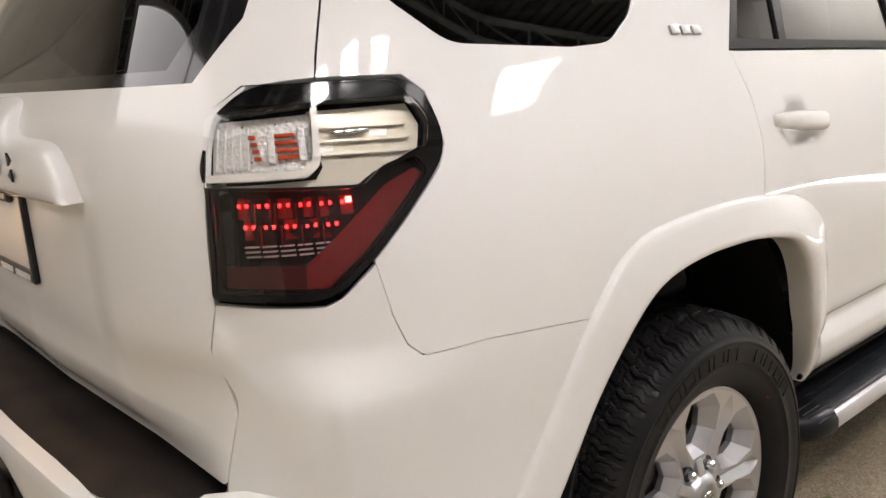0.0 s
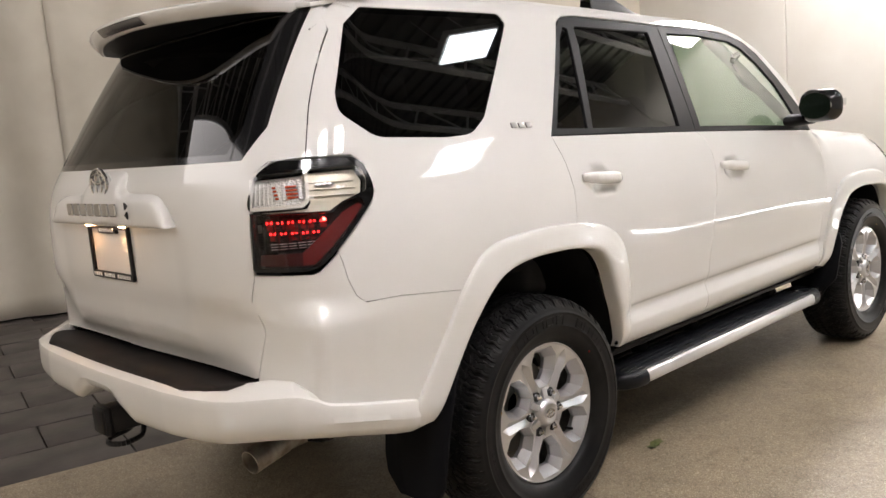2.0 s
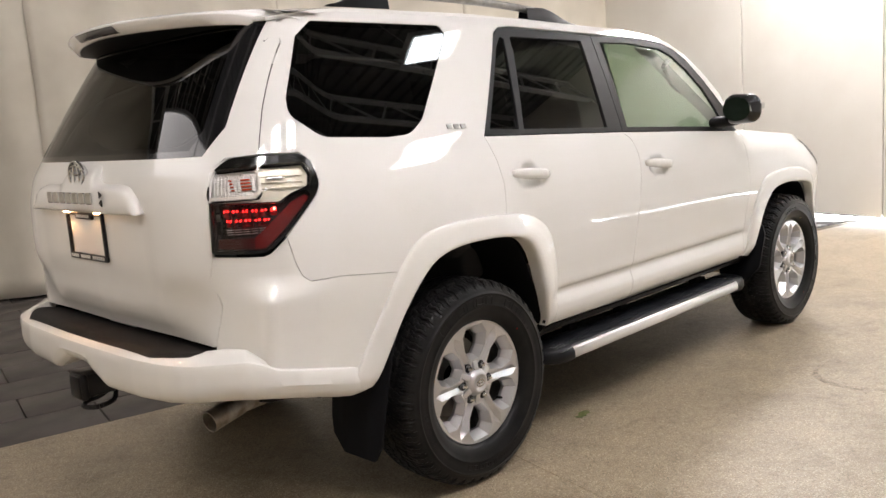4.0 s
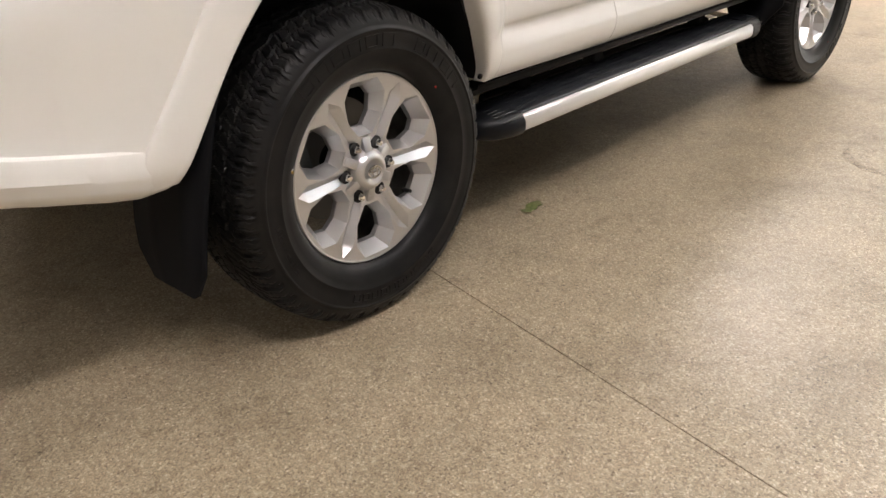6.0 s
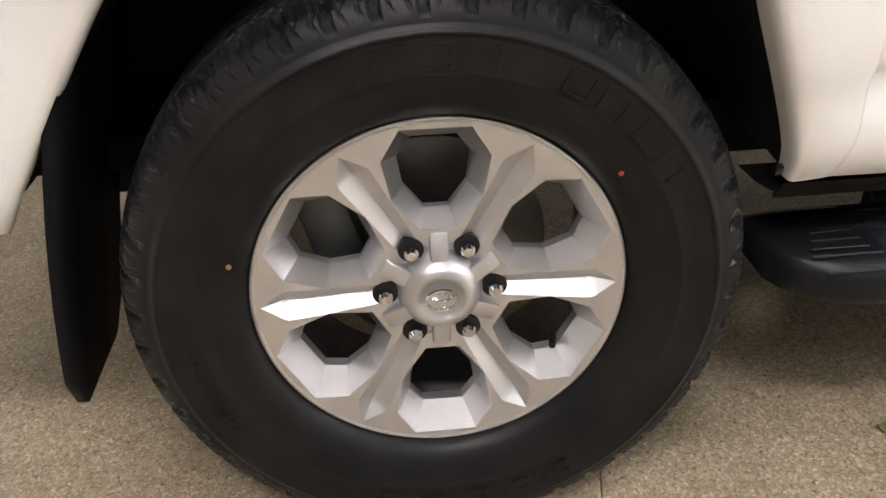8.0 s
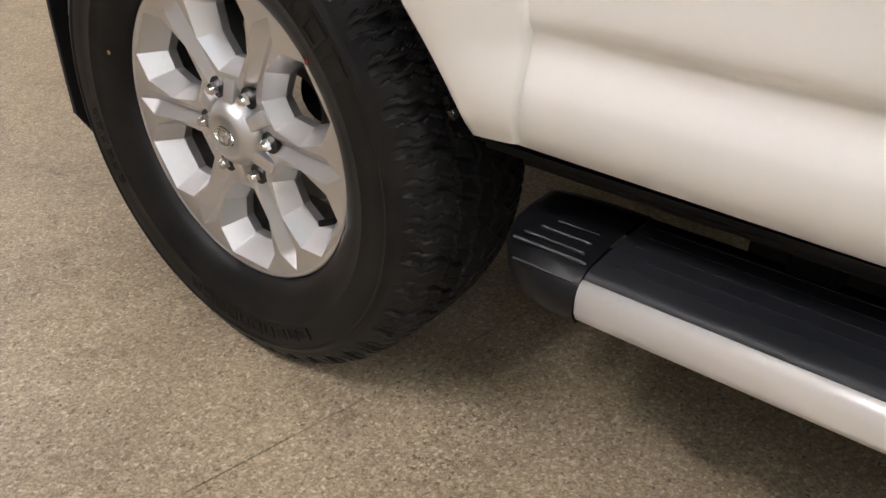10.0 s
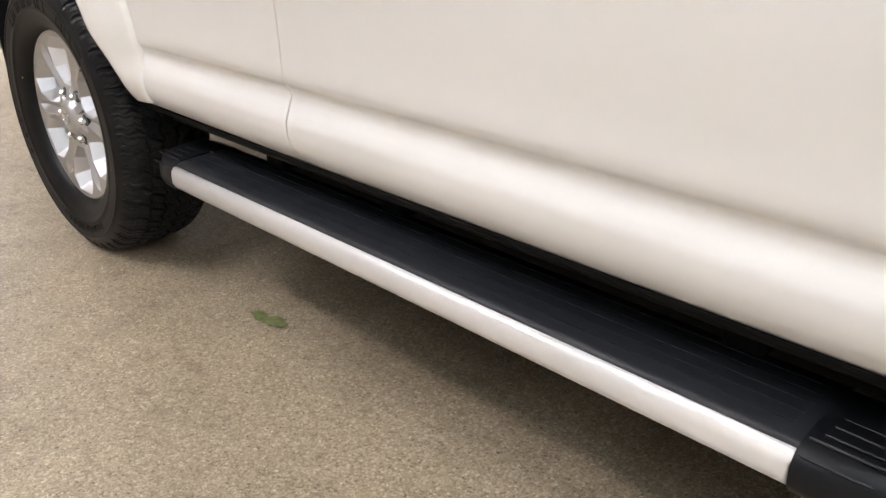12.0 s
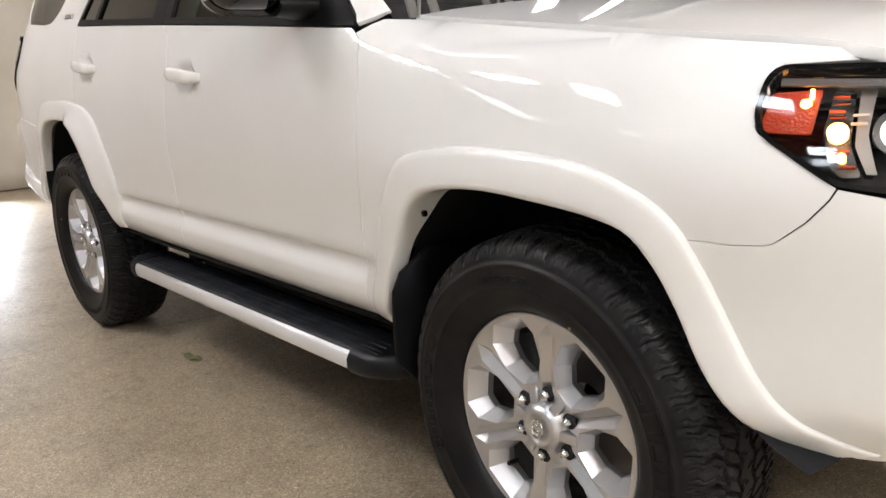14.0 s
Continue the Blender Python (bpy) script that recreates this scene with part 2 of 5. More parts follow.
LEAF = mat("green_leaf", (0.14, 0.17, 0.05), 0.6)
mottle(LEAF, 60.0, (0.11, 0.14, 0.04), (0.19, 0.21, 0.08))


# ---- mesh helpers ----
def mesh_part(name, verts, faces, material, parent=None, normals=None, label="", smooth=True, matrix=None):
    me = bpy.data.meshes.new(name)
    me.from_pydata([tuple(v) for v in verts], [], [tuple(f) for f in faces])
    me.update()
    if smooth:
        me.shade_smooth()
    if normals is not None:
        me.normals_split_custom_set_from_vertices([tuple(n) for n in normals])
    me.materials.append(material)
    ob = new(name, me)
    if parent is not None:
        ob.parent = parent
    if matrix is not None:
        ob.matrix_basis = matrix
    if label:
        ob["label"] = label
    return ob


def part(name, bm, material, parent=None, label="", smooth=True, angle=35, matrix=None):
    """Links a bmesh as one mesh object under a thing or a part."""
    me = bpy.data.meshes.new(name)
    bmesh.ops.recalc_face_normals(bm, faces=bm.faces[:])
    if smooth:
        for f in bm.faces:
            f.smooth = True
        for e in bm.edges:
            if len(e.link_faces) == 2 and e.calc_face_angle(0) > radians(angle):
                e.smooth = False
    bm.to_mesh(me)
    bm.free()
    me.materials.append(material)
    ob = new(name, me)
    if parent is not None:
        ob.parent = parent
    if matrix is not None:
        ob.matrix_basis = matrix
    if label:
        ob["label"] = label
    return ob


def box(size, centre=(0, 0, 0), bevel=0.0, segments=2, bm=None, turn=None):
    bm = bm or bmesh.new()
    m = Matrix.Translation(centre) @ (turn or Matrix()) @ Matrix.Diagonal((*size, 1))
    got = bmesh.ops.create_cube(bm, size=1.0, matrix=m)
    if bevel:
        edges = list({e for v in got["verts"] for e in v.link_edges})
        bmesh.ops.bevel(bm, geom=edges, offset=bevel, segments=segments, affect="EDGES", profile=0.5)
    return bm


def rod(a, b, r, bm=None, sides=12, r2=None):
    bm = bm or bmesh.new()
    a, b = Vector(a), Vector(b)
    d = b - a
    m = Matrix.Translation((a + b) / 2) @ d.to_track_quat("Z", "Y").to_matrix().to_4x4()
    bmesh.ops.create_cone(bm, cap_ends=True, segments=sides, radius1=r, radius2=r if r2 is None else r2, depth=d.length, matrix=m)
    return bm


def spin(profile, steps, axis="y"):
    """Verts and faces of a closed turn of (radius, along) pairs round the y axis."""
    verts, faces, n = [], [], len(profile)
    for k in range(steps):
        a = 2 * math.pi * k / steps
        for r, h in profile:
            verts.append((r * math.cos(a), h, r * math.sin(a)))
    for k in range(steps):
        for i in range(n - 1):
            p, q = k * n + i, ((k + 1) % steps) * n + i
            faces.append((p, q, q + 1, p + 1))
    return verts, faces


def spline(points, count, closed=False):
    """Points along a smooth curve through the given ones, evenly spaced."""
    p = np.array(points, float)
    n = len(p)
    out = []
    segs = n if closed else n - 1
    for i in range(segs):
        a, b = p[i], p[(i + 1) % n]
        pre = p[(i - 1) % n] if closed or i > 0 else 2 * a - b
        post = p[(i + 2) % n] if closed or i + 2 < n else 2 * b - a
        for s in np.linspace(0, 1, 16, endpoint=False):
            out.append(0.5 * (2 * a + (b - pre) * s + (2 * pre - 5 * a + 4 * b - post) * s * s + (3 * a - pre - 3 * b + post) * s ** 3))
    out.append(p[0] if closed else p[-1])
    out = np.array(out)
    d = np.concatenate([[0], np.cumsum(np.linalg.norm(np.diff(out, axis=0), axis=1))])
    want = np.linspace(0, d[-1], count)
    return np.stack([np.interp(want, d, out[:, k]) for k in range(out.shape[1])], 1)


def fillet(points, radius=0.0, arc=6):
    """An outline with rounded corners; a point may carry its own radius as a third number."""
    out, n = [], len(points)
    for i in range(n):
        p = Vector(points[i][:2])
        r = points[i][2] if len(points[i]) > 2 else radius
        a, b = Vector(points[i - 1][:2]) - p, Vector(points[(i + 1) % n][:2]) - p
        if r <= 0 or a.length < 1e-6 or b.length < 1e-6:
            out.append(p)
            continue
        half = a.angle(b) / 2
        t = min(r / max(math.tan(half), 1e-3), a.length * 0.48, b.length * 0.48)
        s, e = p + a.normalized() * t, p + b.normalized() * t
        for k in range(arc + 1):
            u = k / arc
            out.append(s * (1 - u) ** 2 + p * 2 * u * (1 - u) + e * u * u)
    return out


def dense(points, step):
    out, n = [], len(points)
    for i in range(n):
        a, b = Vector(points[i]), Vector(points[(i + 1) % n])
        k = max(1, int(math.ceil((b - a).length / step)))
        for j in range(k):
            out.append(a.lerp(b, j / k))
    return [p for i, p in enumerate(out) if (p - out[i - 1]).length > 1e-5]


def shrink(points, gap):
    area = sum(points[i - 1].x * p.y - p.x * points[i - 1].y for i, p in enumerate(points))
    s = 1 if area > 0 else -1
    out, n = [], len(points)
    for i, p in enumerate(points):
        d = (points[(i + 1) % n] - points[i - 1]).normalized()
        out.append(p + Vector((-d.y, d.x)) * gap * s)
    return out


def within(p, loop):
    c = False
    for i, b in enumerate(loop):
        a = loop[i - 1]
        if (a.y > p[1]) != (b.y > p[1]) and p[0] < (b.x - a.x) * (p[1] - a.y) / (b.y - a.y) + a.x:
            c = not c
    return c


def fill(loops, step, extra=()):
    """Triangles of an outline with holes, with a grid of points inside."""
    from mathutils.geometry import delaunay_2d_cdt
    verts, edges = [], []
    for loop in loops:
        k = len(verts)
        verts += [Vector(p) for p in loop]
        edges += [(k + i, k + (i + 1) % len(loop)) for i in range(len(loop))]
    flat = np.array([tuple(v) for v in verts] + [tuple(p) for p in extra])
    lo, hi = flat[:len(verts)].min(0), flat[:len(verts)].max(0)
    for x in np.arange(lo[0] + step / 2, hi[0], step):
        for y in np.arange(lo[1] + step / 2, hi[1], step):
            if np.min((flat[:, 0] - x) ** 2 + (flat[:, 1] - y) ** 2) > (0.45 * step) ** 2:
                p = (x, y)
                if within(p, loops[0]) and not any(within(p, h) for h in loops[1:]):
                    verts.append(Vector(p))
    verts += [Vector(p) for p in extra if within(p, loops[0]) and not any(within(p, h) for h in loops[1:])]
    v, _, tris, *_ = delaunay_2d_cdt(verts, edges, [], 0, 1e-6)
    keep = []
    for t in tris:
        c = (v[t[0]] + v[t[1]] + v[t[2]]) / 3
        if within(c, loops[0]) and not any(within(c, h) for h in loops[1:]):
            keep.append(tuple(t))
    return v, keep


def panel(name, outline, surf, material, parent, step=0.03, depth=0.012, lift=0.0, gap=0.0, radius=0.0, holes=(), side=1, label="", hub=(1.2, 0, 0.9), creases=()):
    """A sheet on a curved surface surf(a, b), bounded by an outline in (a, b), with its edge folded in by depth."""
    outer = dense(fillet(outline, radius), step)
    if gap:
        outer = shrink(outer, gap)
    loops = [outer] + [dense(fillet(h, radius), step) for h in holes]
    xs = [p.x for p in outer]
    v2, tris = fill(loops, step, [(x, z) for z in creases for x in np.arange(min(xs) + .011, max(xs), .02)])
    hub, e = Vector(hub), 0.004

    def at(a, b):
        p = surf(a, b)
        n = (surf(a + e, b) - surf(a - e, b)).cross(surf(a, b + e) - surf(a, b - e)).normalized()
        if n.dot(p - hub) < 0:
            n = -n
        return p + n * lift, n

    pts, nor = [], []
    for v in v2:
        p, n = at(v.x, v.y)
        pts.append(p)
        nor.append(n)
    faces = []
    for t in tris:
        n = (pts[t[1]] - pts[t[0]]).cross(pts[t[2]] - pts[t[0]])
        faces.append(t if n.dot(nor[t[0]]) > 0 else t[::-1])
    if depth:
        count = {}
        for f in faces:
            for i in range(3):
                k = (f[i - 1], f[i])
                count[k] = count.get(k, 0) + 1
        rim = [k for k in count if (k[1], k[0]) not in count]
        for a, b in rim:
            along = (pts[b] - pts[a]).normalized()
            out = along.cross(nor[a]).normalized()
            k = len(pts)
            for i in (a, b):
                pts.append(pts[i].copy())
                nor.append((out + nor[i] * 0.5).normalized())
            for i in (a, b):
                pts.append(pts[i] - nor[i] * depth)
                nor.append(out)
            faces.append((k + 1, k, k + 2, k + 3))
    if side < 0:
        pts = [Vector((p.x, -p.y, p.z)) for p in pts]
        nor = [Vector((n.x, -n.y, n.z)) for n in nor]
        faces = [f[::-1] for f in faces]
    return mesh_part(name, pts, faces, material, parent, nor, label)


def grid_part(name, rows, material, parent, label="", flip=False, closed=False):
    """A sheet through rows of points."""
    n, verts, faces = len(rows[0]), [p for r in rows for p in r], []
    for i in range(len(rows) - 1):
        for j in range(n if closed else n - 1):
            q = (j + 1) % n
            f = (i * n + j, i * n + q, (i + 1) * n + q, (i + 1) * n + j)
            faces.append(f[::-1] if flip else f)
    return mesh_part(name, verts, faces, material, parent, None, label)

# ---- the car's surface: x ahead from the rear axle, y to its left, z up ----
def table(rows):
    xs, ys = [r[0] for r in rows], [r[1] for r in rows]
    d = [(ys[i + 1] - ys[i]) / (xs[i + 1] - xs[i]) for i in range(len(xs) - 1)]
    m = [d[0]] + [0 if a * b <= 0 else 2 * a * b / (a + b) for a, b in zip(d, d[1:])] + [d[-1]]

    def value(v):
        if v <= xs[0]:
            return ys[0] + (v - xs[0]) * d[0]
        if v >= xs[-1]:
            return ys[-1] + (v - xs[-1]) * d[-1]
        i = 0
        while v > xs[i + 1]:
            i += 1
        h = xs[i + 1] - xs[i]
        s = (v - xs[i]) / h
        return (2 * s ** 3 - 3 * s * s + 1) * ys[i] + (s ** 3 - 2 * s * s + s) * h * m[i] + (3 * s * s - 2 * s ** 3) * ys[i + 1] + (s ** 3 - s * s) * h * m[i + 1]
    return value


def smooth(a, b, v):
    t = min(1.0, max(0.0, (v - a) / (b - a)))
    return t * t * (3 - 2 * t)


lower_width = table([(.40, .80), (.47, .845), (.50, .868), (.53, .889), (.56, .898), (.60, .9005), (.65, .9015), (.69, .9025), (.72, .904), (.76, .908), (.82, .915), (.90, .921),
                    (1.0, .921), (1.08, .915), (1.15, .902), (1.22, .882), (1.28, .860), (1.335, .839), (1.40, .8115), (1.50, .769), (1.60, .7255), (1.70, .680), (1.76, .650), (1.80, .610)])


def half_width(z):
    if 1.335 < z < 1.76:
        d = z - 1.335
        return .839 - .41 * d - .082 * d * d
    return lower_width(z)


tail = table([(.45, -.95), (.70, -.962), (.745, -.970), (.775, -.988), (.80, -1.004), (.85, -1.022), (.92, -1.034), (1.0, -1.04), (1.15, -1.04), (1.25, -1.025), (1.33, -.985), (1.40, -.945), (1.55, -.855), (1.70, -.755), (1.80, -.68)])
nose = table([(.40, 3.60), (.60, 3.68), (.80, 3.70), (.95, 3.69), (1.08, 3.64), (1.2, 3.55)])
fold = table([(.570, 0), (.578, 0), (.590, .003), (.605, .009), (.620, .0160), (.632, .0190), (.643, .0182), (.655, .0078), (.661, .0040), (.675, .0012), (.690, 0), (.70, 0)])
XA, XF = -0.45, 2.40
CREASE = (.575, .590, .605, .620, .632, .643, .649, .655, .661, .672)      # heights of the fold along the doors
GRIPS = [(.375, 1.150), (1.315, 1.108)]


def shoulder(x):
    return 1.215 - 0.10 * (x - 2.3)


def flank(x, z):
    """Half the body's width at x and z, before the corners."""
    w = half_width(z)
    if .57 < z < .70:                    # the fold along the foot of the doors
        w -= fold(z) * smooth(.36, .62, x) * (1 - smooth(2.10, 2.34, x))
    for hx, hz in GRIPS:                 # the hollows behind the handles
        r = ((x - hx) / .085) ** 2 + ((z - hz + .010) / .052) ** 2
        if r < 1:
            w -= .030 * (1 - r) ** 1.3
    k = smooth(2.12, 2.40, x)
    if k > 0:
        top = shoulder(x)
        w -= k * max(0.0, w - 0.90) * smooth(.90, 1.06, z)
        s = min(1.0, max(0.0, (z - top + 0.22) / 0.22))
        w -= k * 0.16 * (1 - math.sqrt(max(0.0, 1 - s * s)))
    return w


def even(x, y):
    """Points evenly along a line, softened at its bends."""
    x, y = np.array(x, float), np.array(y, float)
    s = np.concatenate([[0], np.cumsum(np.hypot(np.diff(x), np.diff(y)))])
    w = np.linspace(0, s[-1], 241)
    x, y = np.interp(w, s, x), np.interp(w, s, y)
    k = np.ones(5) / 5
    px, py = x.copy(), y.copy()
    px[2:-2], py[2:-2] = np.convolve(x, k, "valid"), np.convolve(y, k, "valid")
    return px, py


def corner(z, back):
    th = np.linspace(0, math.pi / 2, 241)
    if back:
        a, b = XA - tail(z), flank(XA, z)
        x, y = XA - a * np.sin(th) ** (2 / 3.2), b * np.cos(th) ** (2 / 4.5)
        k = 1 - smooth(.87, .965, z)
        if k > 0:
            # the bumper's corner is a chamfer between two edges
            e = XA - a
            cx, cy = even([XA, -.70, -.873, -.892, -.962, e + .010, e], [b, b - .002, b - .022, .867, .70, .45, 0])
            ox, oy = even(x, y)
            x, y = ox + (cx - ox) * k, oy + (cy - oy) * k
    else:
        a, b = nose(z) - XF, 1.0
        x = XF + a * np.sin(th) ** (2 / 5.0)
        y = np.array([flank(v, z) for v in (XF, XF + a * .5, XF + a)])
        y = np.interp(x, [XF, XF + a * .5, XF + a], y) * np.cos(th) ** (2 / 3.0)
    s = np.concatenate([[0], np.cumsum(np.hypot(np.diff(x), np.diff(y)))])
    return s, x, y


def body(q, z):
    """The right flank, unrolled round the corners: q is x along the side, and goes on by arc length."""
    if XA <= q <= XF:
        return Vector((q, -flank(q, z), z))
    s, x, y = corner(z, q < XA)
    d = XA - q if q < XA else q - XF
    return Vector((float(np.interp(d, s, x)), -float(np.interp(d, s, y)), z))


def rear(y, z):
    s, x, yy = corner(z, True)
    a = XA - float(np.interp(-abs(y), -yy, x))
    a -= .010 * smooth(.53, .42, abs(y)) * smooth(.84, .92, z) * (1 - smooth(1.18, 1.23, z))      # hollow round the plate
    return Vector((XA - a, y, z))


def rear_q(y, z):
    """The unrolled place of the point of the tail at y."""
    s, x, yy = corner(z, True)
    return XA - float(np.interp(-abs(y), -yy, s))


def front(y, z):
    a, b = nose(z) - XF, flank(3.3, z)
    return Vector((XF + a * (1 - min(1.0, abs(y) / b) ** 3.0) ** (1 / 5.0), y, z))


def belt(x):
    return 1.321 - 0.040 * x - 0.006 * x * x


car = new("car")
tagged(car, "white mid-size SUV with dark rear glass and lit tail lamps", "car")
TOP = 1.775

B_SEAM = [tuple(p) for p in spline([(1.086, .56), (1.092, .65), (1.103, .75), (1.116, .85), (1.130, .93), (1.143, .99), (1.164, 1.083), (1.170, 1.17), (1.15, 1.232)], 30)]
F_SEAM = [tuple(p) for p in spline([(2.20, .515), (2.208, .60), (2.217, .717), (2.237, .84), (2.246, .91), (2.25, .97), (2.252, 1.08), (2.235, 1.17)], 30)]
C_SEAM = [(.182, belt(.18)), (.206, 1.22), (.213, 1.13), (.203, 1.04), (.195, .99)]
LAMP = [(-.998, 1.214, .08), (-.965, 1.278, .10), (-.895, 1.322, .12), (-.648, 1.317, .055), (-.632, 1.212, .08), (-.783, 1.076, .05), (-.846, 1.025, .10), (-1.021, 1.033, .015), (-.997, 1.188, .03)]
TAIL_EDGE = [(.793, 1.327), (.743, 1.468), (.712, 1.565), (.676, 1.682), (.640, 1.745)]
REAR_OPEN = [(-.50, .515), (-.448, .60), (-.385, .70), (-.315, .80), (-.240, .880), (-.160, .918), (-.05, .934), (.08, .934), (.180, .928), (.250, .906), (.302, .852), (.338, .785), (.364, .718), (.387, .66), (.408, .61), (.428, .555), (.436, .513)]
REAR_EDGE = [(-.61, .515), (-.565, .60), (-.471, .735), (-.384, .875), (-.332, .935), (-.275, .983), (-.179, 1.013), (.03, 1.022), (.203, 1.012), (.338, .988), (.436, .928), (.486, .820), (.510, .70), (.508, .59), (.494, .513)]
PILLAR = []                # the seam between tail door and quarter panel, on the unrolled flank
for (y0, z0), (y1, z1) in zip(TAIL_EDGE[:-1], TAIL_EDGE[1:]):
    for t in (0, .25, .5, .75):
        y, z = y0 + (y1 - y0) * t, z0 + (z1 - z0) * t
        PILLAR.append((rear_q(y, z), z))
FRONT_OPEN = [(2.284, .496), (2.308, .553), (2.330, .602), (2.362, .667), (2.395, .729), (2.425, .778), (2.458, .814), (2.505, .846), (2.583, .864), (2.702, .871), (2.851, .861), (2.96, .848), (3.032, .827), (3.078, .777), (3.116, .706), (3.151, .625), (3.194, .555), (3.242, .505), (3.32, .470)]
FRONT_EDGE = [(2.216, .508), (2.236, .567), (2.27, .663), (2.304, .759), (2.343, .833), (2.386, .889), (2.431, .925), (2.538, .946), (2.677, .953), (2.896, .943), (3.030, .905), (3.108, .855), (3.158, .775), (3.198, .690), (3.246, .600), (3.300, .540), (3.40, .482)]


def flare(name, edge, opening, parent, side, label):
    """A wheel-arch moulding that swells out of the flank and turns in at the opening."""
    n = 72
    a, b = spline(edge, n), spline(opening, n)
    rows = []
    section = [(0, -.006), (.012, .006), (.035, .012), (.07, .015), (.20, .018), (.40, .0215), (.62, .0250), (.82, .0275), (.93, .0275), (.98, .022), (1.0, .012), (1.004, -.002), (1.0, -.012), (1.0, -.022), (1.0, 0)]
    for i in range(n):
        # the lip that turns in is deepest beside the doors
        t = i / n if a[0][0] > 0 else 1 - i / n
        deep = .022 + .036 * smooth(.16, .24, t) * (1 - smooth(.34, .46, t))
        if a[0][0] < 0:
            deep = .022 + .014 * (1 - smooth(.40, .55, t))
        section[-1] = (1.0, -deep)
        # the rear arch stands out furthest ahead of its wheel
        proud = 0.0
        if a[0][0] < 0:
            proud = .030 * smooth(.56, .66, i / n) * smooth(.53, .70, float(b[i][1]))
        ends = min(1.0, .58 + 3.2 * min(i, n - 1 - i) / n)
        if a[0][0] < 0:
            ends *= .80 + .20 * smooth(.12, .45, i / n)
        row = []
        for v, h in section:
            x, z = a[i] * (1 - v) + b[i] * v
            p = body(float(x), float(z))
            row.append(Vector((p.x, (p.y - h * ends - proud * smooth(0, .75, v)) * side, p.z)))
        rows.append(row)
    return grid_part(name, rows, PAINT_PLASTIC, parent, label, flip=side > 0)




# the dark shell behind the seams
for side in (1, -1):
    shell = [(-.95, .56), (-.95, 1.30), (-.76, 1.30), (-.60, 1.30), (.2, 1.30), (1.1, 1.26), (2.2, 1.18), (2.5, 1.0), (2.5, .93), (2.40, .90), (2.33, .80), (2.30, .55), (2.2, .50), (.50, .50),
             (.47, .70), (.43, .86), (.32, .95), (.05, .98), (-.20, .96), (-.33, .86), (-.45, .65), (-.50, .56)]
    panel("inner_shell", shell, body, UNDER, car, .05, 0, lift=-.02, side=side)

    # quarter panel with the pillar and the roof's side
    q = [*C_SEAM, (.20, .965), (.03, .975), (-.13, .96), (-.22, .91), (-.23, .889), (-.365, .889), (-.613, .920), (-.728, .924, .02), (-.750, .945), (-.769, .994), (-.785, 1.074),
         (-.655, 1.188), (-.635, 1.22), (-.642, 1.295), (-.672, 1.322), *PILLAR, (-.523, TOP), (-.35, 1.802), (.2, 1.810), (.7, 1.798), (1.0, TOP + .004),
         (1.45, 1.758), (1.69, 1.728), (1.60, 1.712), (1.22, 1.731), (.60, 1.757), (.52, 1.752), (.475, 1.727), (.43, 1.66)]
    hole = [(-.445, 1.757, .03), (.170, 1.753, .025), (.188, 1.717, .02), (-.105, 1.395, .12), (-.19, 1.346, .14), (-.30, 1.343), (-.570, 1.362, .10), (-.662, 1.44, .10), (-.650, 1.495, .08), (-.532, 1.70)]
    panel("quarter_panel", q, body, PAINT, car, .028, .014, gap=.0008, holes=[hole], side=side)
    panel("quarter_window", [(p[0], p[1], *p[2:]) for p in hole], body, DARK_GLASS, car, .016, .004, lift=-.004, side=side, label="dark tinted fixed rear side glass")
    seal = [tuple(v) for v in shrink([Vector(p) for p in fillet(hole)], -.002)]
    panel("window_seal", seal, body, GLOSS_BLACK, car, .04, .004, lift=-.006, holes=[[tuple(v) for v in shrink([Vector(p) for p in fillet(hole)], .016)]], side=side)

    # rear door
    d = [*C_SEAM, (.195, .975), (.32, .95), (.41, .88), (.455, .80), (.480, .70), (.482, .60), (.470, .505), (1.084, .495), *B_SEAM, (1.10, belt(1.1)), (.6, belt(.6))]
    rd = panel("rear_door", d, body, PAINT, car, .026, .014, gap=.0021, side=side, creases=CREASE)
    rim = [(.182, belt(.18) + .002), (.46, 1.705, .03), (.505, 1.745, .02), (.585, 1.753), (1.155, 1.724), (1.10, belt(1.1) + .002), (.6, belt(.6) + .002)]
    pane = [(.425, belt(.42) + .022), (.55, 1.64, .01), (.565, 1.712, .02), (1.065, 1.697, .01), (.995, belt(1.0) + .022)]
    vent = [(.225, belt(.2) + .024), (.455, 1.665, .02), (.505, 1.712, .015), (.525, 1.70), (.395, belt(.4) + .022)]
    panel("window_frame", rim, body, TRIM_BLACK, rd, .04, .012, lift=.001, gap=.001, holes=[pane, vent], side=side)
    panel("window_glass", pane, body, DARK_GLASS, rd, .018, .004, lift=-.008, side=side, label="dark tinted glass")
    panel("vent_glass", vent, body, DARK_GLASS, rd, .018, .004, lift=-.006, side=side, label="dark tinted glass")

    # front door
    d = [*B_SEAM[::-1], (1.084, .495), (2.195, .495), *F_SEAM, (2.20, belt(2.2)), (1.65, belt(1.65)), (1.10, belt(1.1))]
    fd = panel("front_door", d, body, PAINT, car, .026, .014, gap=.0021, side=side, creases=CREASE)
    rim = [(1.102, belt(1.1) + .002), (1.158, 1.724), (1.45, 1.717), (1.735, 1.690), (1.85, 1.655), (1.93, 1.60), (2.02, 1.49), (2.08, 1.40), (2.14, 1.31), (2.205, belt(2.2) + .003), (1.65, belt(1.65) + .002)]
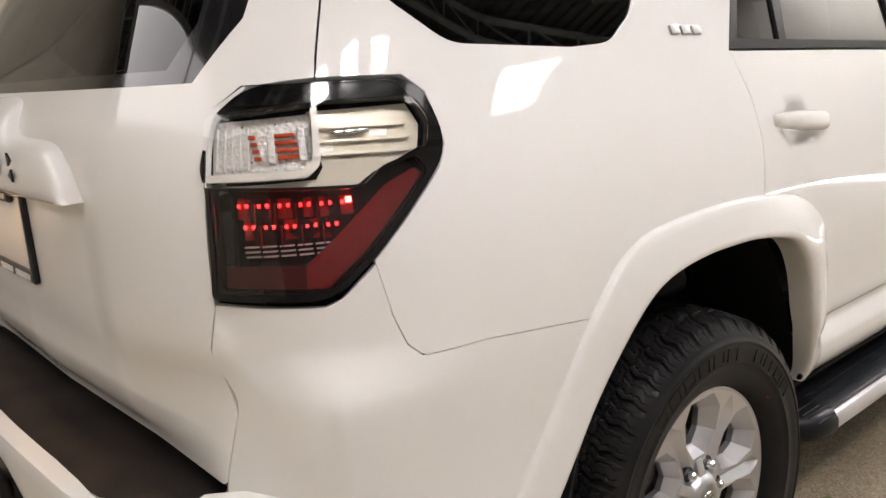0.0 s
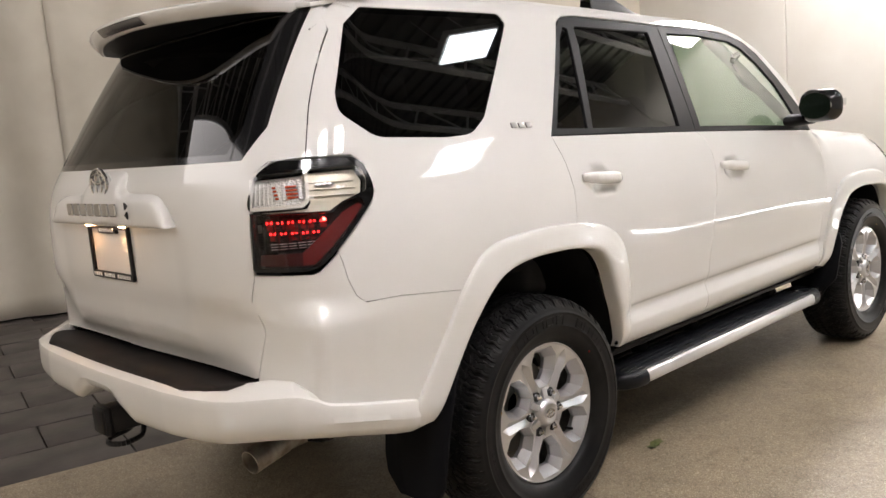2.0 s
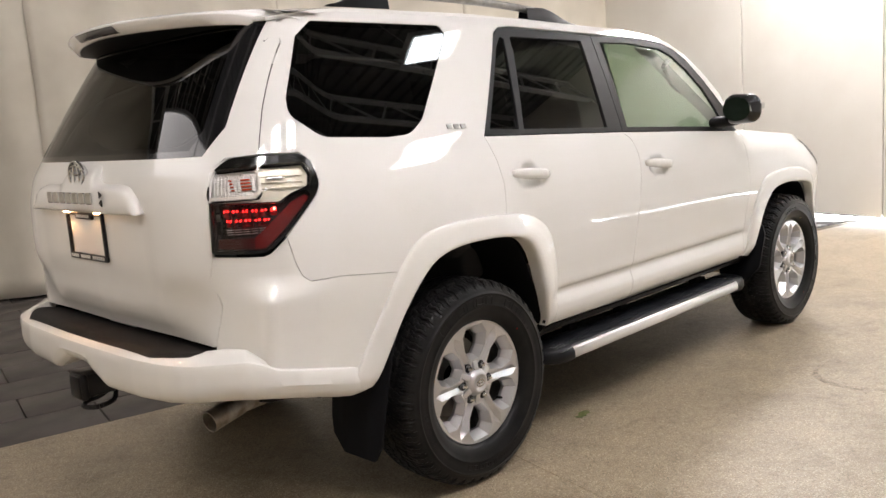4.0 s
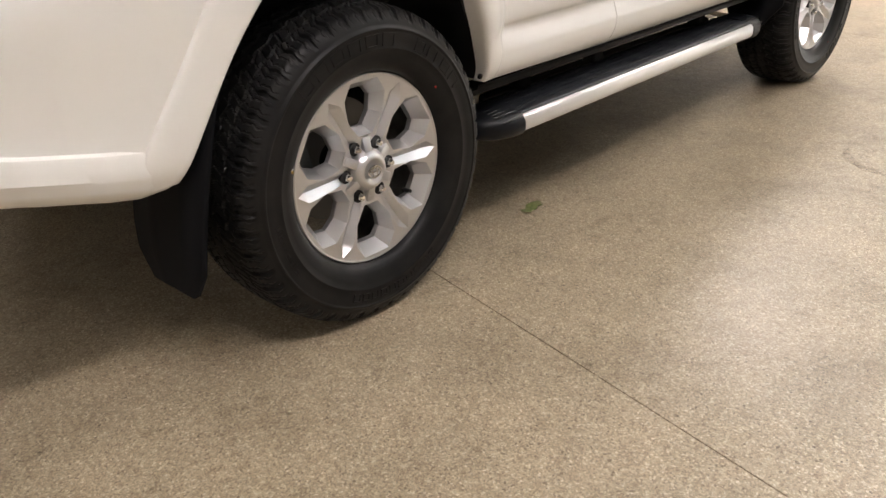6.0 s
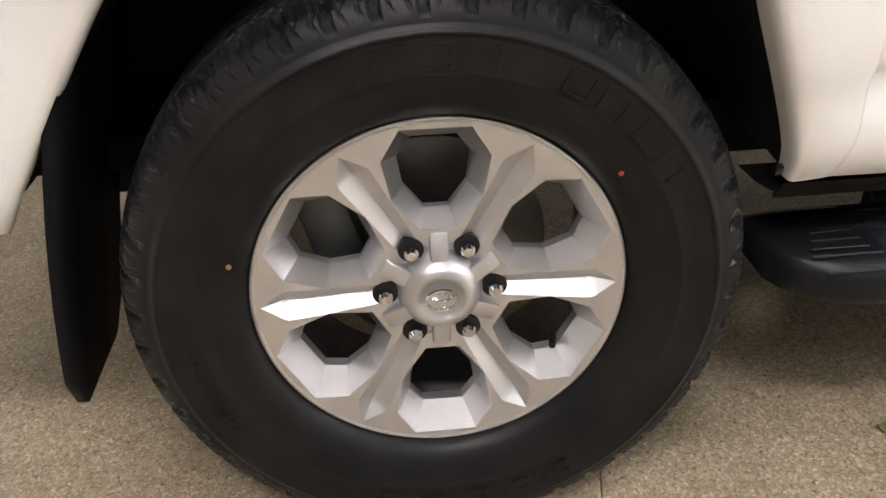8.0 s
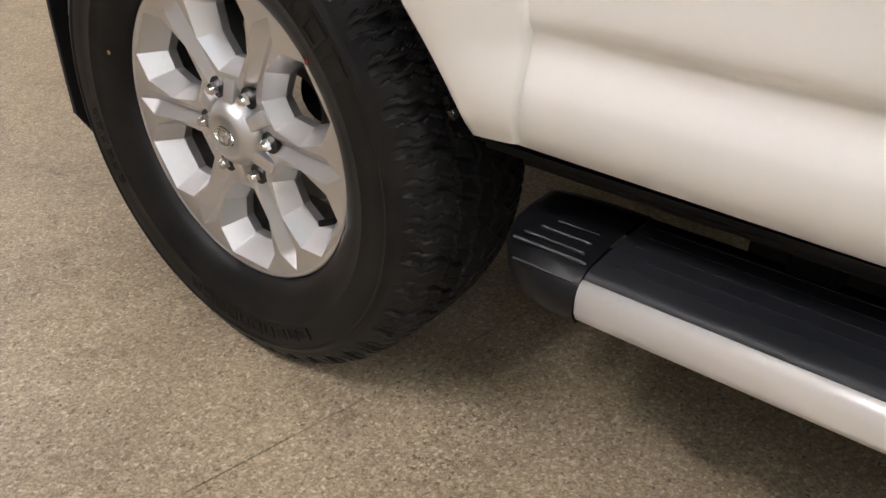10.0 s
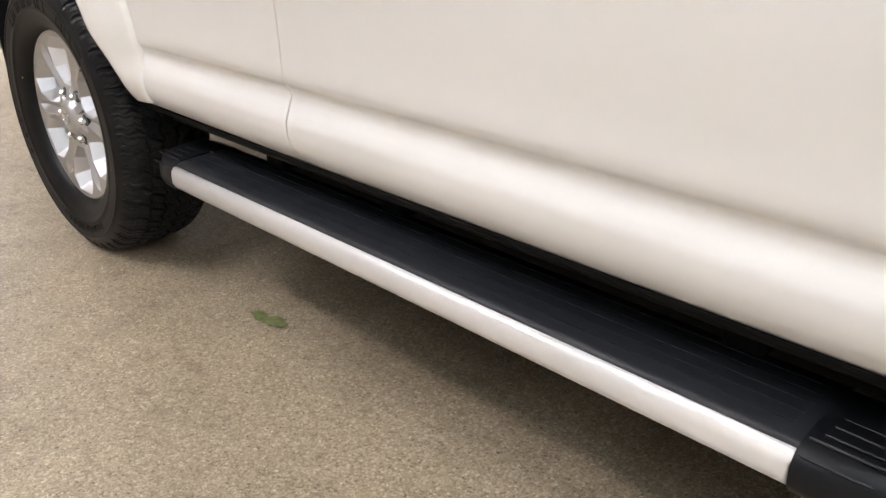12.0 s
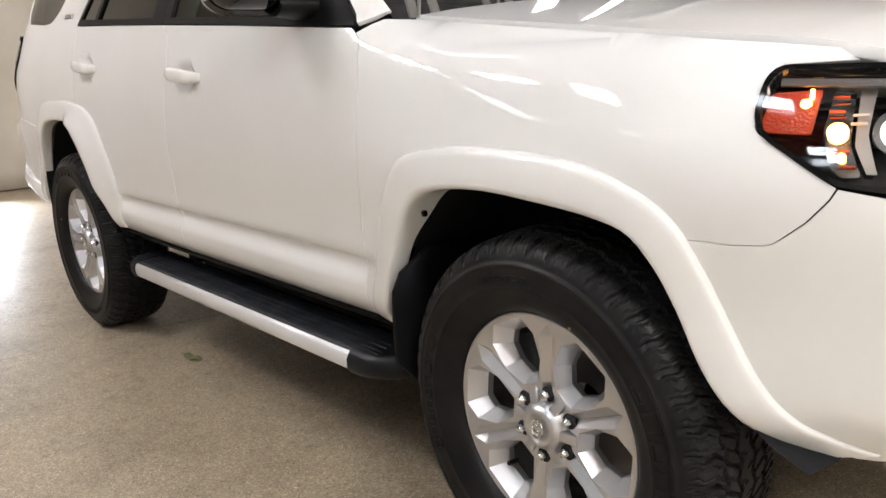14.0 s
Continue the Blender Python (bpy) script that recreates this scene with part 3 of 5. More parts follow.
    pane = [(1.15, belt(1.15) + .022), (1.205, 1.692, .01), (1.45, 1.688), (1.715, 1.660, .03), (1.80, 1.625), (1.89, 1.55), (1.97, 1.45), (2.045, belt(2.04) + .06), (2.06, belt(2.06) + .022), (1.6, belt(1.6) + .022)]
    panel("window_frame", rim, body, TRIM_BLACK, fd, .04, .012, lift=.001, gap=.001, holes=[pane], side=side)
    panel("window_glass", pane, body, GREEN_GLASS, fd, .02, .004, lift=-.008, side=side, label="pale green tinted glass")
    # the painted strip of the windscreen pillar
    strip = [(1.45, 1.760), (1.70, 1.730), (1.83, 1.692), (1.95, 1.625), (2.06, 1.515), (2.13, 1.42), (2.20, 1.32), (2.26, 1.235), (2.207, belt(2.2) + .008), (2.142, 1.314), (2.082, 1.404), (2.022, 1.494), (1.932, 1.604), (1.852, 1.659), (1.737, 1.694), (1.60, 1.712)]
    panel("windscreen_pillar", strip, body, PAINT, car, .03, .014, gap=.001, side=side)

    # front wing
    w = [*F_SEAM, (2.215, 1.19), (2.26, shoulder(2.26) - .002), (2.5, shoulder(2.5) - .002), (2.9, shoulder(2.9) - .002), (3.2, shoulder(3.2) - .002), (3.30, shoulder(3.3) - .004), (3.335, 1.090), (3.225, 1.088, .01), (3.220, 1.0, .02), (3.35, .920),
         (3.342, .902, .02), (3.312, .868, .04), (3.262, .829, .05), (3.20, .824), (3.06, .827), (2.99, .86), (2.86, .88), (2.71, .89), (2.55, .885), (2.45, .85), (2.38, .76), (2.31, .62), (2.26, .51), (2.23, .505), (2.20, .507)]
    panel("front_wing", w, body, PAINT, car, .026, .014, gap=.0013, side=side)
    flare("rear_wheel_arch_trim", REAR_EDGE, REAR_OPEN, car, side, "white painted wheel arch moulding")
    flare("front_wheel_arch_trim", FRONT_EDGE, FRONT_OPEN, car, side, "white painted wheel arch moulding")

    # front bumper's corner
    fb = [(3.06, .8265), (3.20, .8235), (3.262, .8285, .05), (3.3125, .8675, .04), (3.3425, .9015, .02), (3.352, .918), (3.42, .905), (3.50, .89), (3.8, .86), (4.15, .86), (4.15, .45), (3.70, .462), (3.36, .466), (3.262, .52), (3.20, .60), (3.150, .70), (3.110, .77)]
    panel("front_bumper", fb, body, PAINT_PLASTIC, car, .035, .014, gap=.0004, lift=.001, side=side)

    # rear bumper's corner, between lamp, tail door and wheel
    cc = [(rear_q(.740, 1.028), 1.028), (-.862, 1.018), (-.840, 1.025), (-.784, 1.069), (-.769, .994), (-.750, .945), (-.728, .924, .02), (-.613, .920), (-.365, .889), (-.25, .889), (-.32, .81), (-.42, .66), (-.47, .56), (-.49, .53),
          (-.60, .525), (-.95, .60), (rear_q(.70, .62), .62), (rear_q(.700, .735), .735), (rear_q(.738, .859), .859), (rear_q(.724, .96), .96)]
    panel("rear_bumper_corner", cc, body, PAINT_PLASTIC, car, .017, .014, gap=.0013, side=side)

    # roof rail
    pts = spline([(-.14, .556, 1.872), (.2, .56, 1.876), (.6, .570, 1.860), (.86, .58, 1.838)], 24)
    rows = [[Vector((p[0], -(p[1] + .017 * math.cos(a)) * side, p[2] + .016 * math.sin(a))) for a in np.linspace(0, 2 * math.pi, 12, endpoint=False)] for p in pts]
    rr_ob = grid_part("roof_rail", rows, STEEL, car, "silver roof rail with black feet", flip=side > 0, closed=True)
    for x0, x1 in ((.78, 1.14), (-.30, -.04)):
        rows = []
        for t in np.linspace(0, 1, 9):
            x = x0 + (x1 - x0) * t
            h = .052 * (1 - smooth(.35, 1, t if x0 > 0 else 1 - t)) + .004
            z = 1.795 - (.02 * smooth(.9, 1.2, x) if x > 0 else -.026)
            rows.append([Vector((x, -(.58 + dy) * side, z + dz)) for dy, dz in ((-.03, 0), (-.022, h * .8), (-.01, h), (.01, h), (.022, h * .8), (.03, -.01))])
        grid_part("rail_foot", rows, TRIM_BLACK, rr_ob, flip=side < 0)

# roof
def roof(x, y):
    drop = .035 * smooth(.6, 1.75, x) ** 1.5 + .05 * smooth(1.45, 1.85, x) + .02 * (1 - smooth(-.7, -.2, x))
    drop -= .026 * smooth(-.75, -.35, x) * (1 - smooth(.3, 1.0, x))
    return Vector((x, y, 1.822 - drop - .045 * (abs(y) / .64) ** 2.6))


panel("roof", [(-.62, -.645), (-.53, -.640), (-.30, -.618), (.5, -.618), (1.2, -.645), (1.68, -.668), (1.62, -.4), (1.60, 0), (1.62, .4), (1.68, .668), (1.2, .645), (.5, .618), (-.30, .618), (-.53, .640), (-.62, .645), (-.72, .4), (-.74, 0), (-.72, -.4)],
      roof, PAINT, car, .06, .012, hub=(0, 0, 0))

# bonnet and windscreen
def bonnet(x, y):
    return Vector((x, y, shoulder(x) + .045 * (1 - (abs(y) / .76) ** 2.2) - .05 * smooth(3.2, 3.6, x)))


panel("bonnet", [(2.27, -.735), (2.9, -.735), (3.2, -.73), (3.38, -.70, .05), (3.50, -.45), (3.54, 0), (3.50, .45), (3.38, .70, .05), (3.2, .73), (2.9, .735), (2.27, .735), (2.36, .4), (2.40, 0), (2.36, -.4)],
      bonnet, PAINT, car, .05, .02, gap=.002, hub=(2.8, 0, 0))
rows = []
for t in np.linspace(0, 1, 12):
    rows.append([Vector((2.35 - .70 * t + .05 * (1 - s * s) - .08 * s * s * (1 - t), s * (.80 - .15 * t), 1.215 + .55 * t - .05 * s * s * t)) for s in np.linspace(-1, 1, 17)])
grid_part("windscreen", rows, GREEN_GLASS, car, "clear windscreen", flip=True)

# tail door
GLASS_R = [(-.667, 1.331), (-.693, 1.416), (-.626, 1.756)]
td = [(-.60, .735), (-.700, .735, .02), (-.738, .859), (-.724, .96), (-.740, 1.022), (-.734, 1.19), (-.720, 1.280), (-.740, 1.321), (-.793, 1.327), (-.743, 1.468), (-.712, 1.565), (-.676, 1.682), (-.632, 1.772)]
td_all = td + [(-y, *r) for y, *r in td[::-1]]
tg = panel("tail_door", td_all, rear, PAINT, car, .028, .014, gap=.0011, holes=[[*GLASS_R, *[(-y, z) for y, z in GLASS_R[::-1]]]], hub=(0, 0, 1.1))
glass_all = [*GLASS_R, *[(-y, z) for y, z in GLASS_R[::-1]]]
frit = [(-.610, 1.352), (-.628, 1.415), (-.566, 1.735), (.566, 1.735), (.628, 1.415), (.610, 1.352)]
panel("rear_window", frit, rear, DARK_GLASS, tg, .025, .004, lift=-.004, label="dark tinted rear glass", hub=(0, 0, 1.1))
panel("rear_window_border", glass_all, rear, GLOSS_BLACK, tg, .05, .006, lift=-.002, gap=.001, holes=[frit], label="gloss black glass border", hub=(0, 0, 1.1))

# the raised boss with the emblem and the light bar over the plate
rows = []
n = 60
top = spline([(-.455, 1.160), (-.37, 1.246), (-.16, 1.262), (-.10, 1.322), (.10, 1.322), (.16, 1.262), (.37, 1.246), (.455, 1.160)], n)
for v, h in ((0, -.004), (.10, .016), (.25, .026), (.6, .032), (.9, .036), (1.0, .030), (1.0, -.01)):
    row = []
    for y, z in top:
        zz = z * (1 - v) + 1.158 * v
        yy = y * (1 - .03 * v)
        p = rear(float(yy), float(zz))
        row.append(Vector((p.x - h * min(1, (z - 1.120) * 22), p.y, zz)))
    rows.append(row)
grid_part("number_plate_light_bar", rows, PAINT, tg, "white raised bar over the plate", flip=True)

# emblem: an oval ring with two ovals inside
def oval_ring(rx, rz, tube, centre, bm, steps=36, turned=False):
    pts = []
    for k in range(steps):
        a = 2 * math.pi * k / steps
        pts.append(Vector((0, rx * math.cos(a), rz * math.sin(a))))
    for k in range(steps):
        rod(Vector(centre) + pts[k], Vector(centre) + pts[(k + 1) % steps], tube, bm, 8)


ex = rear(0, 1.288).x - .034
bm = bmesh.new()
oval_ring(.062, .046, .006, (ex, 0, 1.288), bm)
oval_ring(.022, .042, .005, (ex, 0, 1.288), bm, 24)
oval_ring(.046, .016, .005, (ex, 0, 1.304), bm, 24)
part("emblem", bm, CHROME, tg, "chrome oval emblem")
bm = bmesh.new()
bmesh.ops.create_cone(bm, cap_ends=True, segments=36, radius1=1, radius2=.9, depth=.012, matrix=Matrix.Translation((ex + .012, 0, 1.288)) @ pose(0, 0, 0, 0, 90, 0) @ Matrix.Diagonal((.046, .062, 1, 1)))
part("emblem_base", bm, PAINT, tg)
# the model name, drawn as plain bars, and two small marks
for k in range(7):
    y = .215 - k * .058
    p = rear(y, 1.208)
    part("name_bar", box((.008, .042, .040), (p.x - .036, y, 1.208), .003, 1), CHROME, tg, "chrome name bar")
for dz in (.014, -.014):
    bm = bmesh.new()
    bmesh.ops.create_cone(bm, cap_ends=True, segments=3, radius1=.013, radius2=.013, depth=.004, matrix=Matrix.Translation((rear(-.225, 1.2).x - .036, -.225, 1.208 + dz)) @ pose(0, 0, 0, 0, 90, 0) @ pose(0, 0, 0, 0, 0, 180 if dz > 0 else 0))
    part("badge_mark", bm, DARK_CHROME, tg)

# plate frame with no plate, bars for its lettering
px = rear(0, 1.06).x - .006
pf = part("plate_frame", box((.012, .315, .022), (px, 0, .992), .003, 1), DARK_CHROME, tg, "black plate frame with pale lettering")
part("frame_side", box((.012, .014, .160), (px, .150, 1.070), .003, 1), DARK_CHROME, pf)
part("frame_side", box((.012, .014, .160), (px, -.150, 1.070), .003, 1), DARK_CHROME, pf)
part("frame_top", box((.012, .315, .014), (px, 0, 1.150), .003, 1), DARK_CHROME, pf)
part("frame_tab", box((.012, .14, .022), (px, 0, 1.140), .003, 1), DARK_CHROME, pf)
for k in range(17):
    if k not in (4, 10):
        part("lettering_bar", box((.002, .010, .012), (px - .0075, .136 - k * .017, .993)), LETTER, pf)
for k in range(7):
    part("lettering_bar", box((.002, .010, .011), (px - .0075, .05 - k * .0165, 1.141)), LETTER, pf)
for y in (.13, -.13):
    part("plate_lamp", box((.012, .030, .005), (rear(y, 1.158).x - .012, y, 1.1550), .001, 1), PLATE_LIGHT, tg, "lit number plate lamp")

# tail spoiler: a thin swept blade that runs down the pillars at its ends
rows, under = [], []
for t in np.linspace(-1, 1, 61):
    k = smooth(.90, 1.0, abs(t))
    y = t * (.640 + .014 * k)
    xt, zt = -.930 + .50 * min(abs(y), .60) ** 2 + .10 * smooth(.84, .95, abs(t)) + .10 * k, 1.797 - .016 * (abs(y) / .62) ** 2 - .050 * k
    zr = roof(-.5, y).z
    rows.append([Vector(v) for v in ((-.40, y, zr - .004), (-.47, y, zr + .004), (-.58, y, max(zr + .006, zt + .004)), (xt + .10, y, zt + .012), (xt + .02, y, zt + .006), (xt + .004, y, zt), (xt + .002, y, zt - .006),
                                     (xt + .030, y, zt - .034), (xt + .036, y, zt - .038), (xt + .046, y, zt - .039), (xt + .05, y, zt - .030))])
    under.append([Vector(v) for v in ((xt + .043, y, zt - .0375), (xt + .08, y, zt - .041), (-.64, y, min(zt - .046, 1.740)), (-.56, y, 1.733))])
spoiler = grid_part("tail_spoiler", rows, PAINT, car, "white roof-edge spoiler")
grid_part("underside", under, TRIM_BLACK, spoiler, "black underside")
rows = [[Vector((-.930 + .50 * y * y + d, y, z)) for d, z in ((.0045, 1.789), (.0, 1.787), (.019, 1.766), (.027, 1.764))] for y in np.linspace(-.16, .16, 17)]
grid_part("high_brake_lamp", rows, SMOKED, car, "unlit smoked brake lamp strip")

# rear bumper: a bar with a corner at each side, a shelf over the corner, and the black tread on it
BAR = [(-1.141, 0, .706, .628, .030, .007), (-1.141, .09, .706, .626, .030, .007), (-1.140, .15, .706, .596, .030, .007), (-1.138, .23, .706, .562, .030, .007), (-1.130, .45, .706, .566, .030, .007), (-1.110, .60, .706, .572, .034, .008),
       (-1.085, .69, .707, .578, .050, .012), (-1.060, .735, .708, .582, .080, .022), (-1.000, .801, .710, .584, .085, .025), (-.962, .843, .711, .584, .075, .025), (-.950, .853, .711, .583, .065, .024), (-.935, .860, .706, .581, .045, .022), (-.900, .877, .690, .576, .025, .012),
       (-.868, .892, .670, .571, .016, 0), (-.80, .914, .656, .561, .014, 0), (-.66, .916, .624, .524, .014, 0), (-.58, .905, .606, .504, .014, 0), (-.505, .882, .592, .496, .014, 0)]


def bar_line(count):
    """Stations along the right half of the bar, evenly spaced, each with the way out of it."""
    k = np.array(BAR)
    d = np.concatenate([[0], np.cumsum(np.hypot(np.diff(k[:, 0]), np.diff(k[:, 1])))])
    w = np.linspace(0, d[-1], count)
    rows = np.stack([np.interp(w, d, k[:, i]) for i in range(6)], 1)
    soft = rows.copy()
    soft[1:-1] = (rows[:-2] + 2 * rows[1:-1] + rows[2:]) / 4
    t = np.gradient(soft[:, :2], axis=0)
    t /= np.linalg.norm(t, axis=1)[:, None]
    t[0] = (0, 1)
    return soft, np.stack([-t[:, 1], t[:, 0]], 1)


stations, outward = bar_line(150)
rows = []
for u in range(-149, 150):
    (x, y, top, foot, reach, rim), (nx, ny) = stations[abs(u)], outward[abs(u)]
    side = -1 if u > 0 else 1
    rows.append([Vector((x + nx * o, (y + ny * o) * side, z)) for o, z in (
        (-reach - .03, top + rim - .02), (-reach, top + rim + .001), (-reach * .6, top + rim * .9), (-.012, top + .002), (-.002, top - .003), (.001, top - .011), (.003, top - .03), (.005, (top + foot) / 2),
        (.003, foot + .045), (-.002, foot + .026), (-.012, foot + .010), (-.028, foot), (-.10, foot + .006))])
bumper = grid_part("rear_bumper", rows, PAINT_PLASTIC, car, "white rear bumper bar")
bumper.data.set_sharp_from_angle(angle=radians(30))
rows = []
for v in np.linspace(0, 1, 9):
    row = []
    for t in np.linspace(-1, 1, 49):
        y = t * (.640 + .055 * math.sin(math.pi * min(1, v * 1.05)) ** .8)
        outer = -1.112 + .038 * smooth(.80, 1.0, abs(t)) + .012 * t * t
        x = -.935 + (outer + .935) * v
        row.append(Vector((x, y, .716 + .010 * math.sin(min(1, v * 1.15) * math.pi * .5) - .014 * v ** 8 - .014 * smooth(.97, 1, abs(t)))))
    rows.append(row)
grid_part("step_pad", rows, PAD, bumper, "worn black plastic step tread")
# ---- wheels ----
def make_wheel():
    """A six-spoke alloy wheel with its tyre; its outer face looks along -y, its axle is the y axis."""
    face_y = -.088

    def dish(r):
        return -.010 * smooth(.08, .20, r) + .012 * (1 - smooth(.03, .10, r))

    holes, bevels = [], []
    for k in range(6):
        a = radians(30 + 60 * k)
        u, w = Vector((math.cos(a), math.sin(a))), Vector((-math.sin(a), math.cos(a)))
        inner = [(.105, -.016), (.105, .016), (.137, .040), (.176, .046), (.200, .028), (.200, -.028), (.176, -.046), (.137, -.040)]
        outer = [(.089, -.022), (.089, .022), (.132, .055), (.186, .065), (.2235, .042), (.2235, -.042), (.186, -.065), (.132, -.055)]
        holes.append([u * r + w * s for r, s in inner])
        bevels.append([u * r + w * s for r, s in outer])
    rim_loop = [Vector((.231 * math.cos(2 * math.pi * i / 96), .231 * math.sin(2 * math.pi * i / 96))) for i in range(96)]
    verts, faces = [], []

    def add(points, tris):
        k = len(verts)
        verts.extend(points)
        faces.extend(tuple(k + i for i in t) for t in tris)

    def oriented(pts, tris):
        out = []
        for t in tris:
            n = (Vector(pts[t[1]]) - Vector(pts[t[0]])).cross(Vector(pts[t[2]]) - Vector(pts[t[0]]))
            out.append(t if n.y < 0 else t[::-1])
        return out

    def channel_half(r):
        """Half the width of the groove along a spoke, which runs out in a point."""
        return (.0145 + .0070 * min(1.0, max(0.0, (r - .085) / .105))) * min(1.0, max(0.0, (.226 - r) / .030))

    lines = []
    for k in range(6):
        a = radians(60 * k)
        u, w = Vector((math.cos(a), math.sin(a))), Vector((-math.sin(a), math.cos(a)))
        for r in np.arange(.072, .226, .0055):
            h = channel_half(r)
            lines += [tuple(u * r + w * off) for off in ((-h, -.5 * h, 0, .5 * h, h) if h > .004 else (0,))]
    v, t = fill([rim_loop] + bevels, .03, lines)
    def groove(q):
        """Depth of the groove in a spoke."""
        a = math.atan2(q.y, q.x) % radians(60)
        a = min(a, radians(60) - a)
        r, d = q.length * math.cos(a), q.length * math.sin(a)
        h = channel_half(r)
        return .78 * max(0.0, h - d) * smooth(.060, .078, r)

    p = [(q.x, face_y + dish(q.length) + groove(q), q.y) for q in v]
    add(p, oriented(p, t))
    for hole, bevel in zip(holes, bevels):
        n = len(hole)
        pts = [(b.x, face_y + dish(b.length), b.y) for b in bevel] + [(h.x, face_y + .030, h.y) for h in hole] + [(h.x * .99, face_y + .044, h.y * .99) for h in hole]
        add(pts, [(i, (i + 1) % n, n + (i + 1) % n, n + i) for i in range(n)] + [(n + i, n + (i + 1) % n, 2 * n + (i + 1) % n, 2 * n + i) for i in range(n)])
    bm = bmesh.new()
    bv = [bm.verts.new(q) for q in verts]
    for f in faces:
        try:
            bm.faces.new([bv[i] for i in f])
        except ValueError:
            pass
    bmesh.ops.remove_doubles(bm, verts=bm.verts[:], dist=.0004)
    # lip and barrel
    lv, lf = spin([(.231, face_y + dish(.231)), (.2345, face_y - .0115), (.2372, face_y - .0105), (.2388, face_y - .006), (.2390, face_y + .006)], 96)
    lb = [bm.verts.new(q) for q in lv]
    for f in lf:
        bm.faces.new([lb[i] for i in f])
    wheel = part("wheel", bm, ALLOY, car, "six-spoke silver alloy wheel", angle=18)
    bv_, bf_ = spin([(.2385, face_y + .004), (.235, face_y + .02), (.224, face_y + .05), (.214, face_y + .12), (.216, .10), (.225, .11)], 64)
    mesh_part("wheel_barrel", bv_, bf_, BARREL, wheel, label="dark grey wheel barrel")

    # tyre: side walls, and a rounded tread cut by zigzag grooves and notches
    prof = [(.2360, -.082), (.2385, -.0935), (.2400, -.0985), (.2440, -.1060), (.2520, -.1150), (.2640, -.1225), (.2800, -.1290), (.2950, -.1325), (.2965, -.1338), (.2985, -.1340), (.3000, -.1332), (.3180, -.1350), (.3360, -.1352), (.3395, -.1350), (.3405, -.1368), (.3440, -.1366), (.3460, -.1338), (.3520, -.1305)]
    back = [(.352, .1305), (.340, .1345), (.31, .1352), (.27, .126), (.238, .112), (.216, .100)]
    for line in (prof, back):
        tv, tf = spin(line, 144)
        mesh_part("tyre" if line is prof else "inner_side_wall", tv, tf, RUBBER, wheel, label="black all-terrain tyre" if line is prof else "")
    across = spline([(.3505, -.1310), (.362, -.1262), (.374, -.1190), (.3825, -.1105), (.3880, -.1000), (.3915, -.0880), (.3945, -.0650), (.3965, -.0330), (.3972, 0), (.3965, .0330), (.3945, .0650), (.3915, .0880), (.3880, .1000), (.3825, .1105), (.374, .1190), (.362, .1262), (.3505, .1310)], 97)
    pitch, fine = 46, 22

    def cut_in(d, width, deep):
        return deep * (1 - smooth(width * .7, width, abs(d)))

    def depth(ph, r, y):
        s, ay = (1 if y > 0 else -1), abs(y)
        ph = (ph + (.5 if s > 0 else 0)) % 1.0
        zig = abs(2 * ph - 1) * 2 - 1
        out = max(cut_in(ay - .060 - .0055 * zig, .0042, .008), cut_in(ay - .021 + .0065 * zig, .0040, .008))
        arc = .0533                        # length of one pitch
        if ay > .058:
            bend = .16 * smooth(.060, .10, ay) + .05 * math.sin(ay * 170)
            d = ((ph - .5 - bend + .5) % 1.0 - .5) * arc
            out = max(out, cut_in(d, .0035 + .0040 * smooth(.070, .100, ay), .0085) * smooth(.356, .376, r))
            for k in (.30, .68):
                d = ((ph - .5 - bend - k + .5) % 1.0 - .5) * arc + .0016 * math.sin(ay * 420)
                out = max(out, cut_in(d, .0024, .0026) * smooth(.362, .374, r))
        else:
            d = ((ph - .2 - ay * 9) % 1.0 - .5) * arc
            out = max(out, cut_in(d, .0040, .0075) * smooth(.018, .026, ay))
            d = ((ph - .7 - ay * 9) % 1.0 - .5) * arc + .0012 * math.sin(ay * 500)
            out = max(out, cut_in(d, .0022, .0025))
        return out

    pattern = [[depth(j / fine, r, y) for r, y in across] for j in range(fine)]
    rv, rf, n, total = [], [], len(across), pitch * fine
    for i in range(total):
        c, sn_ = math.cos(2 * math.pi * i / total), math.sin(2 * math.pi * i / total)
        for j, (r, y) in enumerate(across):
            low = pattern[i % fine][j]
            tip = smooth(.385, .352, r)            # the cuts turn inward on the shoulder
            rr_ = r - low * (1 - .6 * tip)
            rv.append((rr_ * c, y * (1 - low * .6 * tip / .13), rr_ * sn_))
    for i in range(total):
        a, b = i * n, ((i + 1) % total) * n
        rf.extend((a + j, b + j, b + j + 1, a + j + 1) for j in range(n - 1))
    tagged(mesh_part("tread", rv, rf, RUBBER, wheel, smooth=False), kind="stuff")

    # raised lettering on the side wall, as plain hollow bars
    mv, mf = [], []

    def bar(a0, a1, r0, r1):
        k = len(mv)
        for y in (-.1325, -.1366):
            mv.extend((r * math.cos(a), y, r * math.sin(a)) for a, r in ((a0, r0), (a1, r0), (a1, r1), (a0, r1)))
        mf.extend([(k + 4, k + 5, k + 6, k + 7)] + [(k + i, k + (i + 1) % 4, k + 4 + (i + 1) % 4, k + 4 + i) for i in range(4)])

